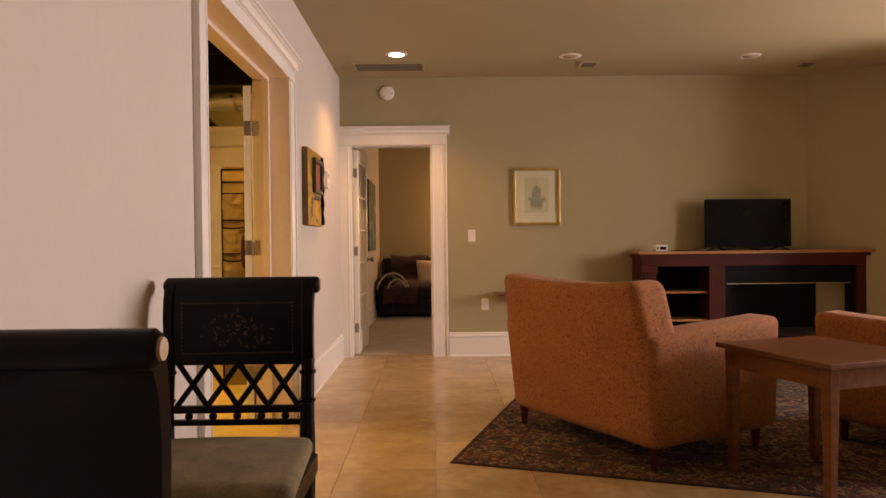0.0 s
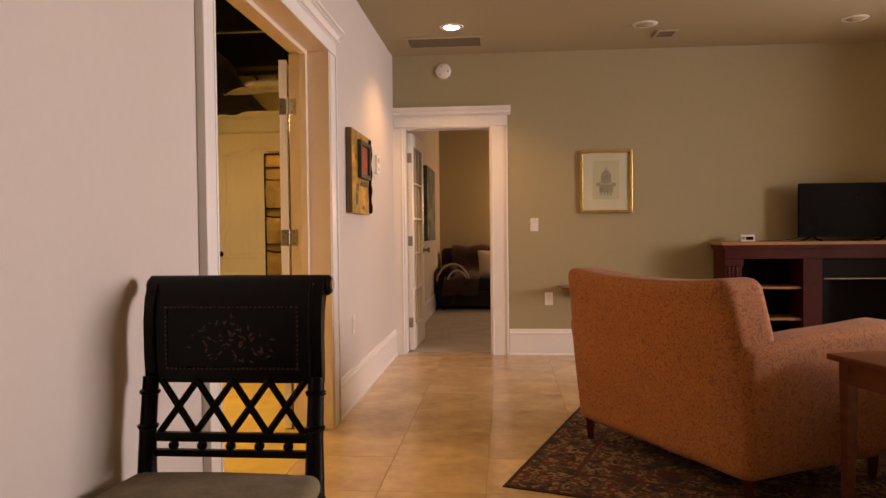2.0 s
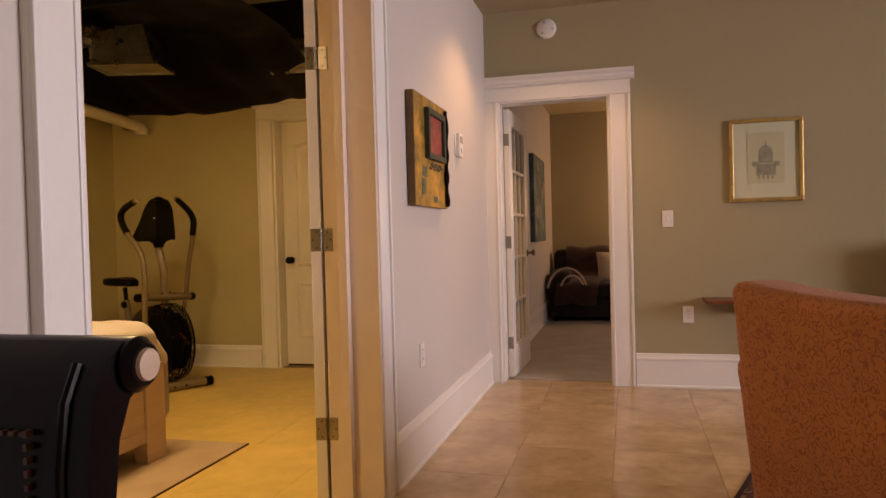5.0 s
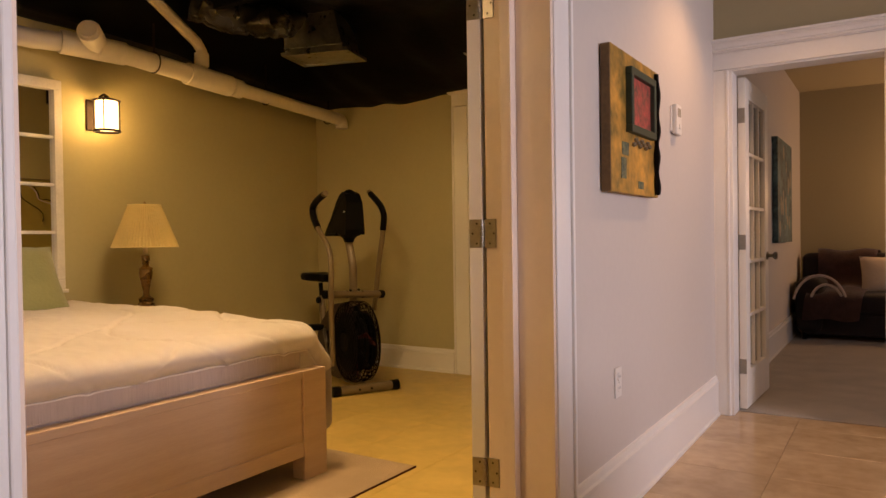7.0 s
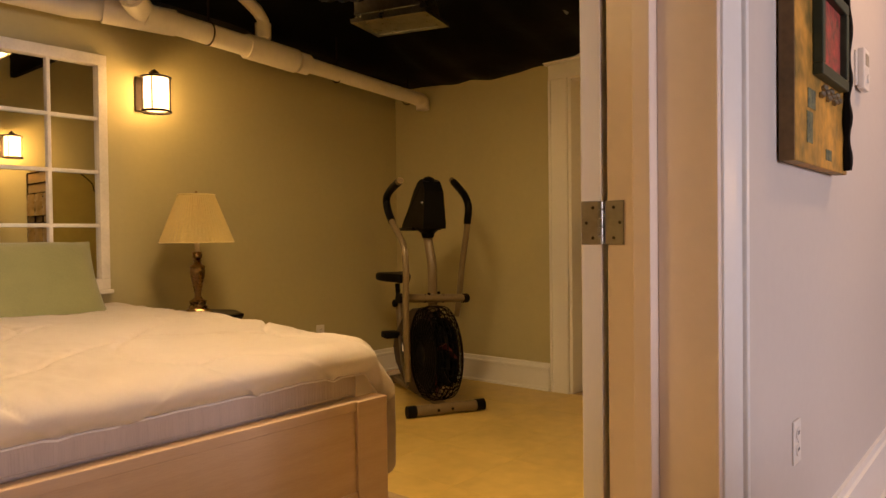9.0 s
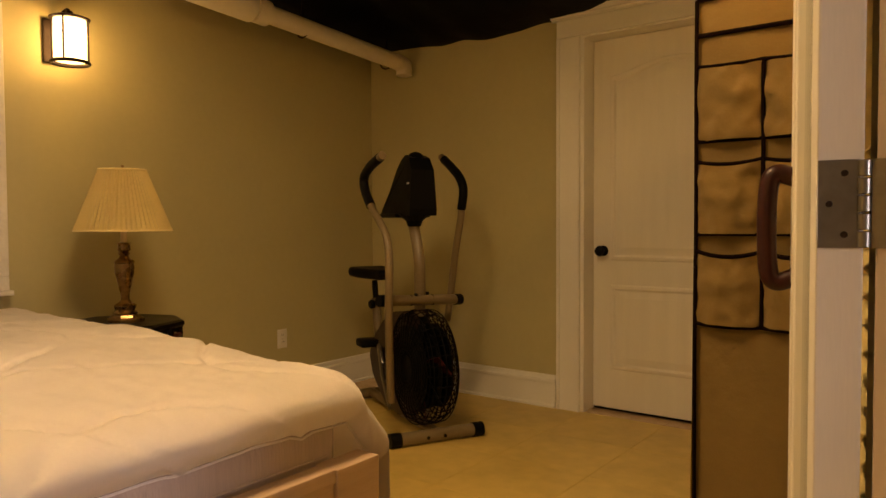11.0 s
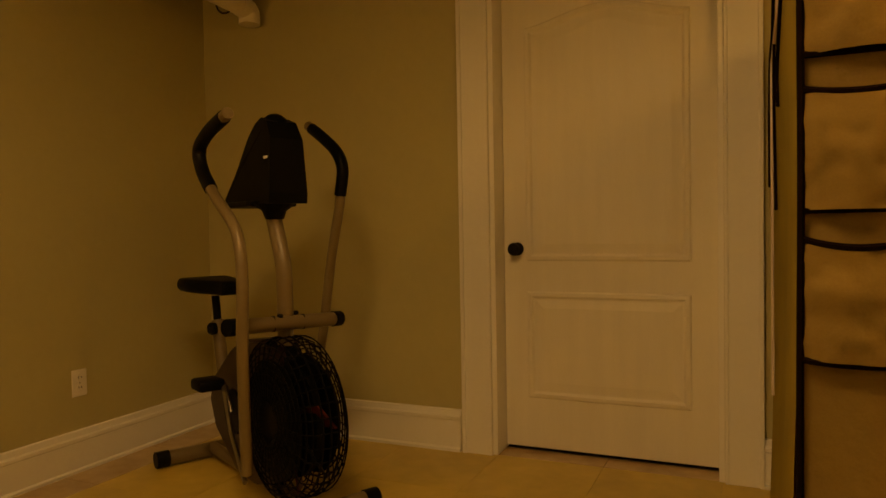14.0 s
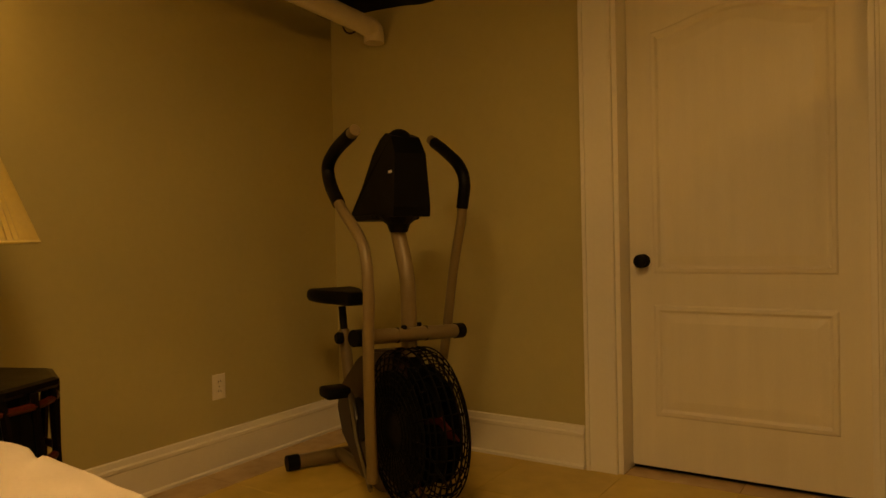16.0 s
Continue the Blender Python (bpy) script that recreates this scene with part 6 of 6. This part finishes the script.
def tile_mesh(x0, x1, y0, y1):
    bm = bmesh.new()
    a = [bm.verts.new((x, y, -0.004)) for x, y in ((x0, y0), (x1, y0), (x1, y1), (x0, y1))]
    b = [bm.verts.new((x, y, -0.0006)) for x, y in ((x0, y0), (x1, y0), (x1, y1), (x0, y1))]
    e = 0.0007
    c = [bm.verts.new((x, y, 0.0)) for x, y in ((x0 + e, y0 + e), (x1 - e, y0 + e), (x1 - e, y1 - e), (x0 + e, y1 - e))]
    for p, q in ((a, b), (b, c)):
        for k in range(4):
            bm.faces.new((p[k], p[(k + 1) % 4], q[(k + 1) % 4], q[k]))
    bm.faces.new(c)
    return bm


h2 = TS / 2 - GAP / 2
shared = bpy.data.meshes.new("tile")
bm = tile_mesh(-h2, h2, -h2, h2)
bm.to_mesh(shared)
bm.free()
shared.materials.append(TILE)
shared_bed = bpy.data.meshes.new("tile")
bm = tile_mesh(-TS / 2 + 0.0005, TS / 2 - 0.0005, -TS / 2 + 0.0005, TS / 2 - 0.0005)
bm.to_mesh(shared_bed)
bm.free()
shared_bed.materials.append(BEDTILE)
rest_v, rest_f = [], []
for i in range(-9, 16):
    for j in range(-16, 7):
        cx, cy = 0.44 + TS * (i + 0.5), 4.335 + TS * (j + 0.5)
        x0, x1, y0, y1 = cx - h2, cx + h2, cy - h2, cy + h2
        x0, x1, y0, y1 = max(x0, -3.5), min(x1, 7.2), max(y0, -3.0), min(y1, 6.90 if cx > -0.1 else 7.5)
        if x1 - x0 < 0.03 or y1 - y0 < 0.03:
            continue
        near = -3.3 < cx < 1.7 and 1.9 < cy < 7.0
        whole = abs(x1 - x0 - 2 * h2) < 1e-6 and abs(y1 - y0 - 2 * h2) < 1e-6
        if near and whole:
            ob = new("tile", shared if cx > -0.05 else shared_bed)
            ob.location = (cx, cy, 0)
            ob.parent = floor_ob
        elif near:
            ob = part("tile", tile_mesh(x0 - cx, x1 - cx, y0 - cy, y1 - cy), TILE if cx > -0.05 else BEDTILE, floor_ob)
            ob.location = (cx, cy, 0)
        else:
            n0 = len(rest_v)
            rest_v += [(x0, y0, 0), (x1, y0, 0), (x1, y1, 0), (x0, y1, 0), (x0, y0, -0.004), (x1, y0, -0.004), (x1, y1, -0.004), (x0, y1, -0.004)]
            rest_f += [tuple(n0 + q for q in f) for f in ((0, 1, 2, 3), (0, 4, 5, 1), (1, 5, 6, 2), (2, 6, 7, 3), (3, 7, 4, 0))]
me = bpy.data.meshes.new("outer_tiles")
me.from_pydata(rest_v, [], rest_f)
me.materials.append(TILE)
outer = tagged(new("outer_tiles", me), kind="stuff")
outer.parent = floor_ob
